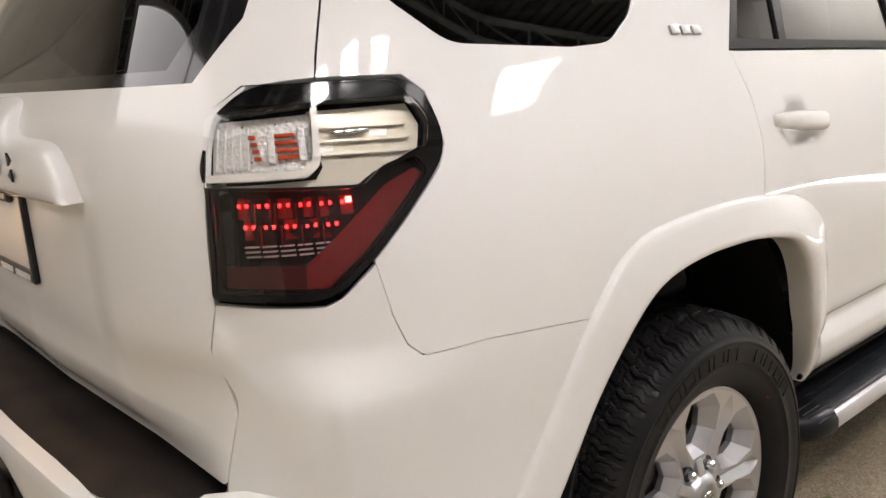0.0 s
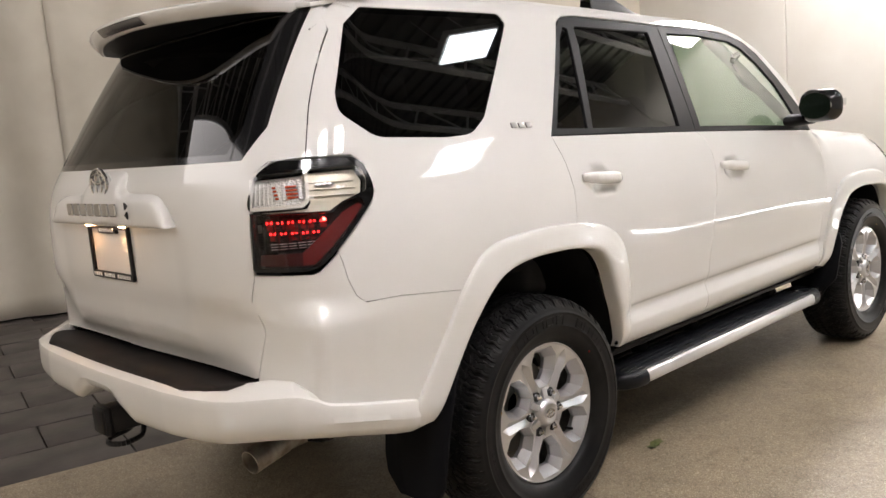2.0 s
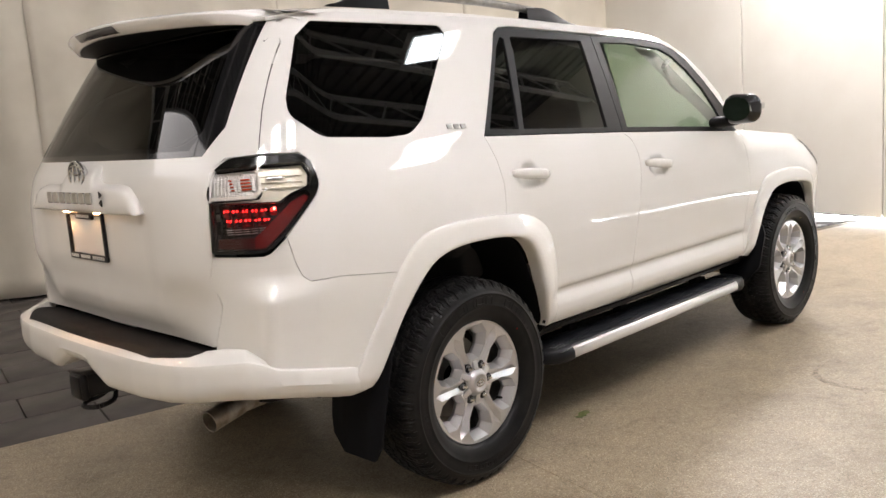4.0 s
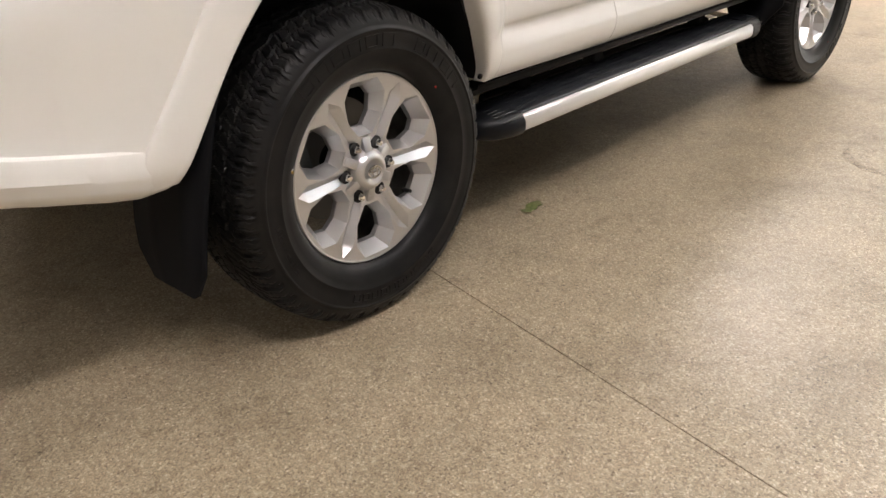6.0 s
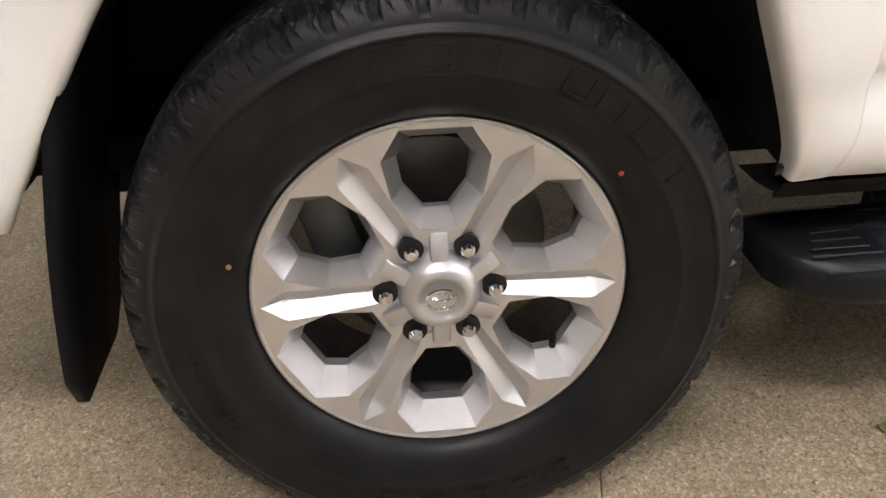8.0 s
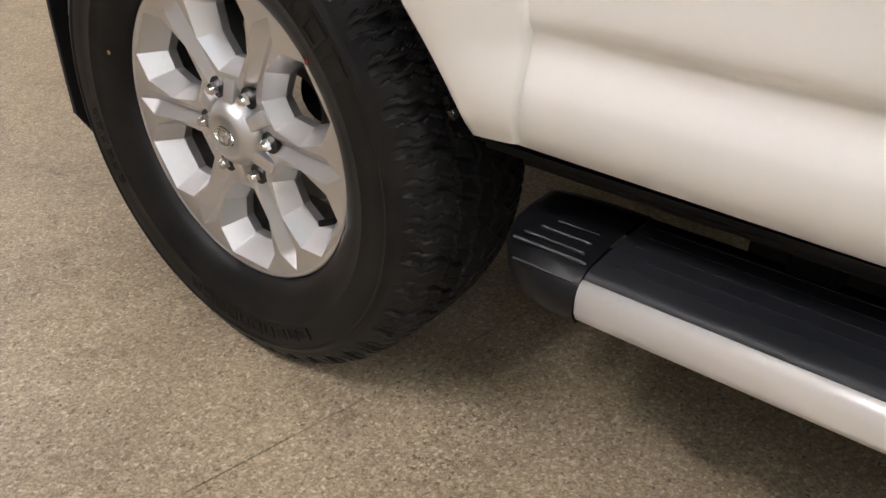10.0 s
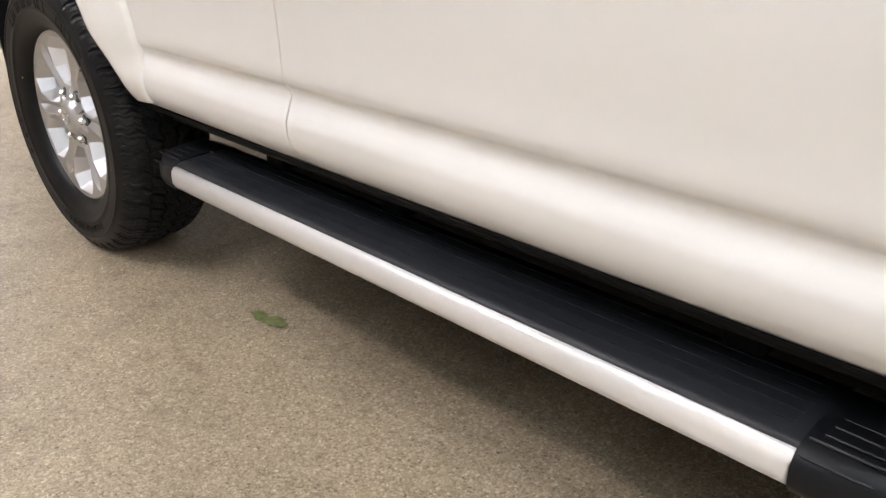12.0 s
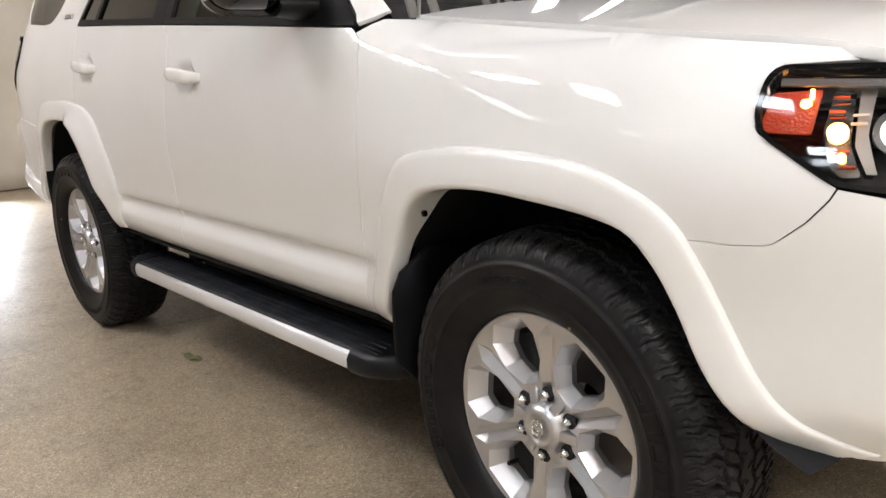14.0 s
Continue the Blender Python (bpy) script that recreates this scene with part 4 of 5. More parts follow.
    for start, number, wide, gap, r0, r1 in ((131, 6, 7.2, 2.2, .304, .333), (64, 2, 6.5, 2.0, .304, .333), (45, 2, 6.5, 2.0, .304, .333), (-58, 10, 4.0, 1.6, .308, .328), (-150, 6, 3.0, 1.4, .310, .322)):
        for k in range(number):
            a0 = radians(start - k * (wide + gap))
            a1, e = a0 - radians(wide), radians(wide) * .14
            bar(a0, a0 - e, r0, r1)
            bar(a1 + e, a1, r0, r1)
            bar(a0 - e, a1 + e, r1 - .0035, r1)
            if k % 2 == 0:
                bar(a0 - e, a1 + e, r0, r0 + .0035)
    mesh_part("side_wall_lettering", mv, mf, RUBBER, wheel, label="raised black lettering drawn as bars", smooth=False)["kind"] = "stuff"
    for a, r, y, paint in ((38, .268, -.1252, RED_SOLID), (163, .262, -.1222, DOT)):
        a = radians(a)
        part("paint_dot", rod((r * math.cos(a), y, r * math.sin(a)), (r * math.cos(a), y - .0015, r * math.sin(a)), .0035, sides=10), paint, wheel, "small paint dot on the tyre")

    for k in range(6):
        a = radians(60 * k)
        c = (.0698 * math.cos(a), .0698 * math.sin(a))
        # a dark disc stands in for the shaded recess round each nut
        bm = rod((c[0], face_y + .03, c[1]), (c[0], face_y + .0025, c[1]), .0165, sides=20)
        part("lug_well", bm, DARK_CHROME, wheel)
        bm = rod((c[0], face_y + .01, c[1]), (c[0], face_y - .010, c[1]), .0098, sides=6)
        rod((c[0], face_y - .010, c[1]), (c[0], face_y - .015, c[1]), .0092, bm, 12, .006)
        part("lug_nut", bm, CHROME, wheel, "chrome lug nut")
    cv, cf = spin([(.056, face_y + .01), (.053, face_y - .004), (.043, face_y - .018), (.037, face_y - .022), (.030, face_y - .0235), (.0295, face_y - .0220), (.0, face_y - .0232)], 36)
    cap = mesh_part("centre_cap", cv, cf, ALLOY, wheel, label="silver centre cap")
    bm = bmesh.new()
    for rx, rz, dz, tube in ((.020, .0145, 0, .0022), (.0075, .013, 0, .0018), (.0145, .0055, .005, .0018)):
        n = 20
        pts = [Vector((rx * math.cos(2 * math.pi * i / n), face_y - .024, dz + rz * math.sin(2 * math.pi * i / n))) for i in range(n)]
        for i in range(n):
            rod(pts[i], pts[(i + 1) % n], tube, bm, 6)
    part("cap_emblem", bm, CHROME, wheel, "chrome oval emblem")
    # six ribs from the cap to between the nuts
    bm = bmesh.new()
    for k in range(6):
        a = radians(30 + 60 * k)
        u = Vector((math.cos(a), 0, math.sin(a)))
        box((.052, .024, .020), u * .056 + Vector((0, face_y + .002, 0)), .004, 2, bm, turn=Matrix.Rotation(-a, 4, "Y") @ pose(0, 0, 0, 0, 0, 14) @ pose(0, 0, 0, 90, 0, 0))
    part("hub_rib", bm, ALLOY, wheel)
    a = radians(-36)
    u = Vector((math.cos(a), 0, math.sin(a)))
    part("valve_stem", rod(u * .196 + Vector((0, face_y + .045, 0)), u * .186 + Vector((0, face_y + .012, 0)), .005), RUBBER, wheel, "black rubber valve stem")
    return wheel


HUB_Z = .392
right_rear = make_wheel()
right_rear.matrix_basis = pose(0, -.803, HUB_Z)
copy_thing(right_rear, pose(2.79, -.803, HUB_Z, 0, 97, 0))
copy_thing(right_rear, pose(0, .803, HUB_Z, 0, 0, 180))
copy_thing(right_rear, pose(2.79, .803, HUB_Z, 0, 0, 180))

for x in (0, 2.79):
    for s in (1, -1):
        dv, df = spin([(.05, 0), (.160, 0), (.160, .022), (.05, .022)], 48)
        mesh_part("brake_disc", [(x + v[0], -s * (.765 - v[1]), HUB_Z + v[2]) for v in dv], df, BRAKE, car, label="grey cast brake disc", smooth=False)
        part("brake_caliper", box((.07, .075, .19), (x - .135 if x == 0 else x - .14, -s * .765, HUB_Z + .045), .015, 2, turn=pose(0, 0, 0, 0, -15, 0)), CALIPER, car)
        # liner of the arch: it starts behind the edge of the opening
        edge = spline(REAR_OPEN if x == 0 else FRONT_OPEN, 40)
        mid = Vector((x, .43))
        rows = []
        for y, grow in ((.885 if x == 0 else .865, 1.012), (.80, 1.03), (.62, 1.03), (.46, 1.03)):
            rows.append([Vector((mid.x + (p[0] - mid.x) * grow, -s * y, mid.y + (p[1] - mid.y) * grow)) for p in edge])
        rows.append([Vector((mid.x + (p[0] - mid.x) * .1, -s * .46, mid.y + (p[1] - mid.y) * .1)) for p in edge])
        grid_part("wheel_arch_liner", rows, LINER, car, "black felt wheel arch liner", flip=s > 0)
    part("axle", rod((x, -.72, HUB_Z), (x, .72, HUB_Z), .045, sides=16), UNDER, car)

# ---- lamps ----
def on(q, z, lift, side=1):
    e = .004
    p = body(q, z)
    n = (body(q + e, z) - body(q - e, z)).cross(body(q, z + e) - body(q, z - e)).normalized()
    if n.dot(p - Vector((1.2, 0, .9))) < 0:
        n = -n
    p = p + n * lift
    return Vector((p.x, p.y * side, p.z)), Vector((n.x, n.y * side, n.z))


def stud(name, q, z, size, lift, material, parent, side, label="", bevel=.2):
    """A small piece set on the flank: size is across, up and deep."""
    p, n = on(q, z, lift, side)
    up = Vector((0, 0, 1))
    x = up.cross(n).normalized()
    m = Matrix((x, n.cross(x), n)).transposed().to_4x4()
    bm = box(size, (0, 0, 0), min(size) * bevel, 2)
    return part(name, bm, material, parent, label, matrix=Matrix.Translation(p) @ m)


UPPER = [(-.994, 1.198), (-.968, 1.284, .03), (-.80, 1.293), (-.668, 1.290, .03), (-.654, 1.255, .02), (-.668, 1.220, .02), (-.745, 1.200, .01), (-.778, 1.178), (-.996, 1.190)]
LOWER = [(-.989, 1.187), (-.781, 1.174), (-.755, 1.193, .01), (-.694, 1.207, .01), (-.680, 1.186, .01), (-.794, 1.083), (-.850, 1.038, .015), (-1.009, 1.044)]
for side in (1, -1):
    lamp = panel("tail_lamp", LAMP, body, LAMP_BLACK, car, .02, .03, lift=.008, gap=.003, holes=[UPPER, LOWER], side=side, label="smoked tail lamp with lit red diodes and a clear upper lens")
    panel("lamp_back", LAMP, body, LAMP_BLACK, lamp, .03, 0, lift=-.045, gap=.01, side=side)
    panel("lamp_cover", [(-.95, 1.292), (-.90, 1.318), (-.70, 1.312, .02), (-.675, 1.288), (-.80, 1.290)], body, CLEAR, lamp, .03, .004, lift=.012, side=side)
    # clear part: reversing bowl with its pale frame, amber bulb, warm bowl beside it
    panel("bowl", [(-.994, 1.200), (-.967, 1.283), (-.822, 1.286), (-.838, 1.206)], body, PRISM, lamp, .012, 0, lift=-.020, side=side, label="silver prismatic reversing lamp bowl")
    panel("bowl_frame", [(-.996, 1.197), (-.852, 1.196, .02), (-.829, 1.212, .02), (-.811, 1.288), (-.820, 1.288), (-.838, 1.219, .02), (-.856, 1.206, .015), (-.994, 1.207)], body, PALE_FRAME, lamp, .012, .01, lift=-.002, side=side, label="pale lamp frame")
    panel("warm_bowl", [(-.826, 1.288), (-.672, 1.286), (-.660, 1.255), (-.674, 1.222), (-.755, 1.196), (-.785, 1.180), (-.984, 1.192), (-.84, 1.194), (-.826, 1.21)], body, GOLD_REFLECTOR, lamp, .012, 0, lift=-.016, side=side, label="cream reflecting lamp bowl")
    for z in (1.225, 1.243, 1.262):
        for k in range(6):
            stud("bowl_rib", -.812 + .023 * k, z - .001 * k, (.023, .004, .006), -.012, GOLD_REFLECTOR, lamp, side)
    stud("bowl_rib", -.775, 1.252, (.055, .006, .012), -.008, CHROME, lamp, side)
    for q, wide in ((-.868, .032), (-.914, .010)):
        for z in (1.228, 1.238, 1.248, 1.258):
            stud("amber_rib", q, z, (wide, .0055, .006), -.016, AMBER, lamp, side, "amber bulb cover")
    for q in (-.890, -.846):
        stud("bulb_holder", q, 1.243, (.010, .046, .010), -.016, PRISM, lamp, side)
    for k in range(5):
        stud("bowl_rib", -.972 + .012 * k, 1.242, (.0025, .060, .006), -.017, PRISM, lamp, side)
    panel("upper_lens", UPPER, body, CLEAR, lamp, .02, .004, lift=.007, side=side, label="clear lens")
    # red part
    for row, z in enumerate((1.164, 1.134)):
        for k in range(6 if row == 0 else 5):
            q = -.955 + .030 * k + .003 * row
            zz = z - .004 * k / 5
            last = row == 0 and k == 5
            stud("lamp_cell", q, zz - .004, (.021, .030, .010), -.026, CELL_GLOW, lamp, side)
            for dq, w in ((-.006, .006), (.006, .005)):
                stud("diode", q + dq, zz, (.0036, .0046, .004), -.016, LED, lamp, side, "lit red diode")
            if last:
                stud("bright_diode", q + .002, zz + .002, (.008, .008, .006), -.010, LED_HOT, lamp, side, "bright lit red diode")
            elif k:
                stud("lamp_rib", q - .015, zz - .012, (.002, .030, .010), -.018, RED_SOLID, lamp, side)
    for k in range(5):
        for dz in (0, .007, .014):
            stud("grey_rib", -.955 + .026 * k, 1.092 + dz, (.020, .002, .008), -.018, REFLECTOR, lamp, side)
    panel("red_band", [(-.746, 1.176), (-.694, 1.194, .006), (-.685, 1.184), (-.796, 1.087), (-.852, 1.044), (-.884, 1.044), (-.880, 1.077)], body, RED_SOLID, lamp, .02, .004, lift=-.006, side=side, label="red reflector band")
    panel("red_base", [(-.880, 1.077), (-.886, 1.044), (-1.002, 1.050), (-.996, 1.080)], body, DARK_RED, lamp, .02, .004, lift=-.010, side=side, label="dark red lower reflector")
    panel("lower_lens", LOWER, body, SMOKE_LENS, lamp, .02, .004, lift=.006, side=side, label="smoked lens")

    # head lamp
    HEAD = [(3.212, 1.090, .03), (3.210, 1.0, .09), (3.348, .920, .05), (3.42, .910), (3.55, .900), (3.85, .93), (3.88, 1.04), (3.62, 1.07), (3.335, 1.086)]
    CAV = [(3.222, 1.081, .025), (3.221, 1.002, .085), (3.352, .929, .05), (3.42, .919), (3.55, .909), (3.83, .938), (3.86, 1.03), (3.60, 1.061), (3.335, 1.077)]
    head = panel("head_lamp", HEAD, body, LAMP_BLACK, car, .025, .03, lift=.004, gap=.002, holes=[CAV], side=side, label="lit head lamp with amber marker and black housing")
    panel("lamp_back", HEAD, body, LAMP_BLACK, head, .03, 0, lift=-.06, gap=.01, side=side)
    panel("amber_marker", [(3.228, 1.056, .006), (3.224, 1.008, .008), (3.238, 1.000), (3.300, .997, .006), (3.298, 1.060, .006)], body, MARKER, head, .015, .004, lift=-.012, side=side, label="amber side marker")
    mb, mn = on(3.280, 1.040, -.012, side)
    part("marker_bulb", rod(mb, mb + mn * .008, .0085, sides=12, r2=.003), AMBER_LIT, head, "lit amber bulb")
    # glowing stud painted as a glint, not a second bulb
    stud("marker_glint", 3.286, 1.050, (.006, .016, .006), -.006, AMBER_LIT, head, side)
    panel("inner_bowl", [(3.312, 1.066, .006), (3.314, 1.005), (3.336, .950, .01), (3.352, .937, .008), (3.380, .937, .006), (3.356, .985), (3.342, 1.066, .006)], body, CHROME, head, .012, .004, lift=-.024, side=side, label="narrow chrome lamp bowl")
    panel("lens_tube", [(3.348, 1.064), (3.362, .985), (3.386, .942), (3.400, .942), (3.376, 1.0), (3.370, 1.064)], body, TUBE_GREY, head, .012, .006, lift=-.022, side=side, label="grey metal lens tube")
    # amber bars stand in for the orange reflections in the chrome bowl
    for z, q in ((.952, 3.358), (1.030, 3.326), (1.050, 3.326), (.975, 3.346)):
        stud("bowl_rib", q, z, (.022, .003, .006), -.016, AMBER, head, side, "amber bar painted as a reflection in the chrome bowl")
    for z in (1.012, 1.024):
        stud("tube_rib", 3.360, z, (.022, .003, .005), -.014, GOLD_REFLECTOR, head, side)
    panel("lamp_brow", [(3.234, 1.074), (3.60, 1.060), (3.60, 1.050), (3.236, 1.064)], body, BRAKE, head, .03, .004, lift=-.006, side=side)
    mb, mn = on(3.334, 1.003, -.018, side)
    part("lamp_bulb", rod(mb, mb + mn * .010, .015, sides=16, r2=.006), AMBER_LIT, head, "lit bulb")
    mb, mn = on(3.348, .966, -.014, side)
    part("lamp_bulb", rod(mb, mb + mn * .006, .006, sides=12, r2=.003), AMBER_LIT, head, "lit bulb")
    p, n = on(3.420, 1.000, -.03, side)
    part("projector", rod(p - n * .04, p + n * .012, .044, sides=28, r2=.038), CHROME, head, "chrome projector lens")
    part("projector_lens", rod(p + n * .010, p + n * .016, .033, sides=24, r2=.02), LAMP_LIT, head, "lit projector lens")
    panel("lens", CAV, body, CLEAR, head, .03, .004, lift=.004, side=side, label="clear lens")

for ob in car.children_recursive:        # panes let the light through
    if ob.name.split(".")[0] in ("upper_lens", "lower_lens", "lens", "lamp_cover"):
        ob.visible_shadow = False

# grille and lower front, turned away from the path
panel("grille", [(-.52, .60), (-.52, 1.02), (.52, 1.02), (.52, .60)], front, PLASTIC, car, .06, .02, lift=.004, radius=.04, hub=(2.5, 0, .8))
for z in (.70, .79, .88, .96):
    part("grille_bar", box((.02, 1.0, .022), (front(0, z).x + .012, 0, z), .006, 2), CHROME, car)

# ---- handles, badge, mirrors ----
for side in (1, -1):
    for x0, x1, z, door in ((.272, .490, 1.150, "rear"), (1.210, 1.432, 1.108, "front")):
        rows = []
        for t in np.linspace(0, 1, 17):
            x = x0 + (x1 - x0) * t
            h = .027 * smooth(-.05, .24, t) * smooth(-.05, .24, 1 - t)
            half = .022 * (1 - .40 * (2 * t - 1) ** 4)
            base = half_width(z)
            row = []
            for a in np.linspace(0, 2 * math.pi, 14, endpoint=False):
                dz = half * math.cos(a)
                out = h + .013 * math.sin(a)
                row.append(Vector((x, -(base + max(out, -.006)) * side, z + dz + .010 * (1 - 2 * t))))
            rows.append(row)
        rows = [[sum(rows[0], Vector()) / 14] * 14] + rows + [[sum(rows[-1], Vector()) / 14] * 14]
        grid_part("door_handle", rows, PAINT_PLASTIC, [o for o in car.children if o.name.startswith(door + "_door")][0 if side > 0 else 1], "white pull handle", flip=side < 0, closed=True)
    # name badge as plain bars
    for k in range(3):
        stud("badge_bar", .012 + .036 * k, 1.360 - .0015 * k, (.027, .019, .006), .003, STEEL, car, side, "small chrome badge bar")
    # door mirror
    s = side
    turn = pose(0, 0, 0, 0, 0, -8 * s)
    bm = box((.125, .205, .160), (0, 0, 0), .060, 6)
    for v in bm.verts:
        v.co.z *= 1 - .10 * smooth(-.11, .11, -v.co.y * s) * 1.0
        if v.co.x > 0:
            v.co.y *= .88
            v.co.z *= .86
    mr = part("door_mirror", bm, GLOSS_BLACK, car, "black door mirror", matrix=Matrix.Translation((1.975, -1.022 * s, 1.326)) @ turn)
    bm = bmesh.new()
    bmesh.ops.create_cone(bm, cap_ends=True, segments=40, radius1=1, radius2=1, depth=.006, matrix=Matrix.Translation((-.0615, 0, 0)) @ pose(0, 0, 0, 0, 90, 0) @ Matrix.Diagonal((.060, .080, 1, 1)))
    part("mirror_glass", bm, MIRROR, mr, "mirror glass")
    part("indicator_strip", box((.03, .008, .03), (.022, -.094 * s, .01), .003, 2), CHROME, mr)
    rows = []
    for t in np.linspace(0, 1, 7):
        y = .865 + .10 * t
        rows.append([Vector((1.985 + .03 * t + (.085 - .045 * t) * math.cos(a), -y * s, 1.262 + .006 * t + (.032 - .006 * t) * math.sin(a))) for a in np.linspace(0, 2 * math.pi, 16, endpoint=False)])
    grid_part("mirror_arm", rows, TRIM_BLACK, car, flip=s < 0, closed=True)

# small dark clips in the arch mouldings
for side in (1, -1):
    for q, z, h in ((2.446, .788, -.022), (.416, .537, .008)):
        stud("trim_clip", q, z, (.012, .014, .012), h, LAMP_BLACK, car, side, "small black trim clip", .3)

# ---- running boards ----
for s in (1, -1):
    top = [(-.735, .372), (-.735, .398), (-.745, .404), (-.80, .405), (-.86, .404), (-.889, .402), (-.899, .3965), (-.900, .385), (-.88, .375)]
    face = [(-.899, .3945), (-.9045, .393), (-.911, .385), (-.9135, .374), (-.9135, .357), (-.908, .345), (-.895, .339), (-.875, .338)]
    rows = [[Vector((x, y * s, z)) for y, z in top] for x in np.linspace(.60, 2.10, 4)]
    rb = grid_part("running_board", rows, PLASTIC, car, "black step board with a silver edge", flip=s > 0)
    rows = [[Vector((x, y * s, z)) for y, z in face] for x in np.linspace(.599, 2.099, 4)]
    rows = [[Vector((.599, -.896 * s, .37))] * len(face)] + rows + [[Vector((2.099, -.896 * s, .37))] * len(face)]
    grid_part("board_edge", rows, BOARD_METAL, rb, "silver aluminium edge strip", flip=s > 0)
    part("board_base", box((1.52, .15, .03), (1.35, -.81 * s, .362), .004, 1), UNDER, rb)
    for y in (.765, .79, .815, .84, .865):
        part("tread_line", box((1.46, .0030, .003), (1.35, -y * s, .4046)), PLASTIC, rb)
    for end in (0, 1):
        x0, x1 = ((.598, .450), (2.100, 2.270))[end]
        outer = [(-.735, .362), (-.735, .400), (-.76, .408), (-.84, .408), (-.886, .403), (-.904, .394), (-.915, .376), (-.915, .352), (-.907, .338), (-.885, .330), (-.735, .335)]
        rows = []
        for t in np.linspace(0, 1, 14):
            k = math.sqrt(max(0.0, 1 - t ** 2.6))
            rows.append([Vector((x0 + (x1 - x0) * t, (-.735 + (y + .735) * (.30 + .70 * k)) * s, .368 + (z - .368) * (.35 + .65 * k ** .6))) for y, z in outer])
        rows.append([Vector((x1, -.76 * s, .368))] * len(outer))
        cap = grid_part("board_end_cap", rows, CAP, rb, "rounded black plastic end cap", flip=(s > 0) == (end == 0))
        d = 1 if x1 > x0 else -1
        for k in range(3):
            part("cap_rib", box((.082 - .012 * k, .004, .005), (x0 + d * (.058 - .004 * k), -(.868 - .022 * k) * s, .4059), .0015, 1), CAP, rb)
        part("cap_step", box((.100, .004, .006), (x0 + d * .055, -.883 * s, .4035), .002, 1), CAP, rb)
        part("cap_step", box((.085, .004, .005), (x0 + d * .048, -.905 * s, .3905), .002, 1), CAP, rb)
    for x in (.80, 1.21, 1.95):
        bm = box((.06, .05, .09), (x, -.735 * s, .44), .006, 1)
        box((.045, .16, .03), (x, -.66 * s, .47), .006, 1, bm)
        part("board_bracket", bm, UNDER, rb, "black mounting bracket")
    # added bar: hides the floor behind the board, as the car's shade would
    part("board_beam", box((1.50, .03, .105), (1.45, -.655 * s, .333), .008, 1), UNDER, rb, "black bar added for the shade under the car")
    rb.location.z = -.010
    # black sill below the doors
    rows = [[Vector((x, -y * s, z)) for y, z in ((.872, .500), (.868, .488), (.845, .478), (.80, .470), (.74, .468))] for x in np.linspace(.44, 2.34, 5)]
    grid_part("sill", rows, UNDER, car, flip=s > 0)
    part("sill_lip", box((1.86, .006, .022), (1.39, -.815 * s, .462), .002, 1), TRIM_BLACK, car)

# ---- underside ----
bm = box((3.9, 1.36, .05), (1.35, 0, .52))
part("floor_pan", bm, UNDER, car)
for s in (1, -1):
    part("frame_rail", box((3.8, .09, .13), (1.40, -.52 * s, .47), .012, 2), UNDER, car)
    # mud flaps
    for x, w0, w1, z0, z1, y0 in ((-.445, .918, .60, .232, .70, 0), (2.372, .950, .66, .325, .70, 1)):
        rows = []
        for t in np.linspace(0, 1, 9):
            z = z1 + (z0 - z1) * t
            a, b = w0 - .035 * t - (.10 * (1 - smooth(-.02, .22, t)) ** 1.5 if x > 0 else 0) - (.075 * smooth(.68, 1, t) ** 1.5 if x > 0 else .03 * smooth(.9, 1, t)), w1 + .02 * t + .07 * smooth(.78, 1, t) ** 2
            fx = x + (-.045 * t if x < 0 else -.055 * t * (1 - t * .3)) + (.03 if x > 0 else .045) * (1 - t) ** 2
            rows.append([Vector((fx + d * .008, -(a + (b - a) * u) * s, z)) for d, u in ((-1, 0), (-1, .33), (-1, .66), (-1, 1), (1, 1), (1, .66), (1, .33), (1, 0))])
        grid_part("mud_flap", rows, FLAP, car, "black rubber mud flap", closed=True, flip=s > 0)
part("fuel_tank", box((.9, .5, .20), (.95, .25, .42), .04, 3), UNDER, car)
part("muffler", box((.55, .30, .18), (-.35, -.30, .52), .06, 4), UNDER, car)
bm = rod((-.55, -.52, .485), (-.82, -.555, .482), .033, sides=20)
ev, ef = spin([(.034, 0), (.037, 0), (.037, .13), (.034, .13), (.033, 0)], 24)
ex_m = Matrix.Translation((-.82, -.555, .482)) @ Vector((-.80, -.10, -.14)).to_track_quat("Y", "Z").to_matrix().to_4x4()
k = [bm.verts.new(ex_m @ Vector(v)) for v in ev]
for f in ef:
    bm.faces.new([k[i] for i in f])
part("exhaust_pipe", bm, RUST, car, "stained steel exhaust tip")
bm = box((.22, .085, .085), (-1.045, 0, .535), .008, 2)
hitch = part("tow_hitch", bm, DARK_CHROME, car, "black tow hitch receiver")
part("hitch_collar", box((.03, .10, .10), (-1.135, 0, .535), .012, 2), DARK_CHROME, hitch)
bm = bmesh.new()
pts = spline([(-1.02, -.03, .49), (-1.04, -.05, .465), (-1.10, -.05, .455), (-1.13, 0, .455), (-1.10, .05, .455), (-1.04, .05, .465), (-1.02, .03, .49)], 28)
for a, b in zip(pts[:-1], pts[1:]):
    rod(a, b, .009, bm, 8)
part("chain_loop", bm, DARK_CHROME, hitch)

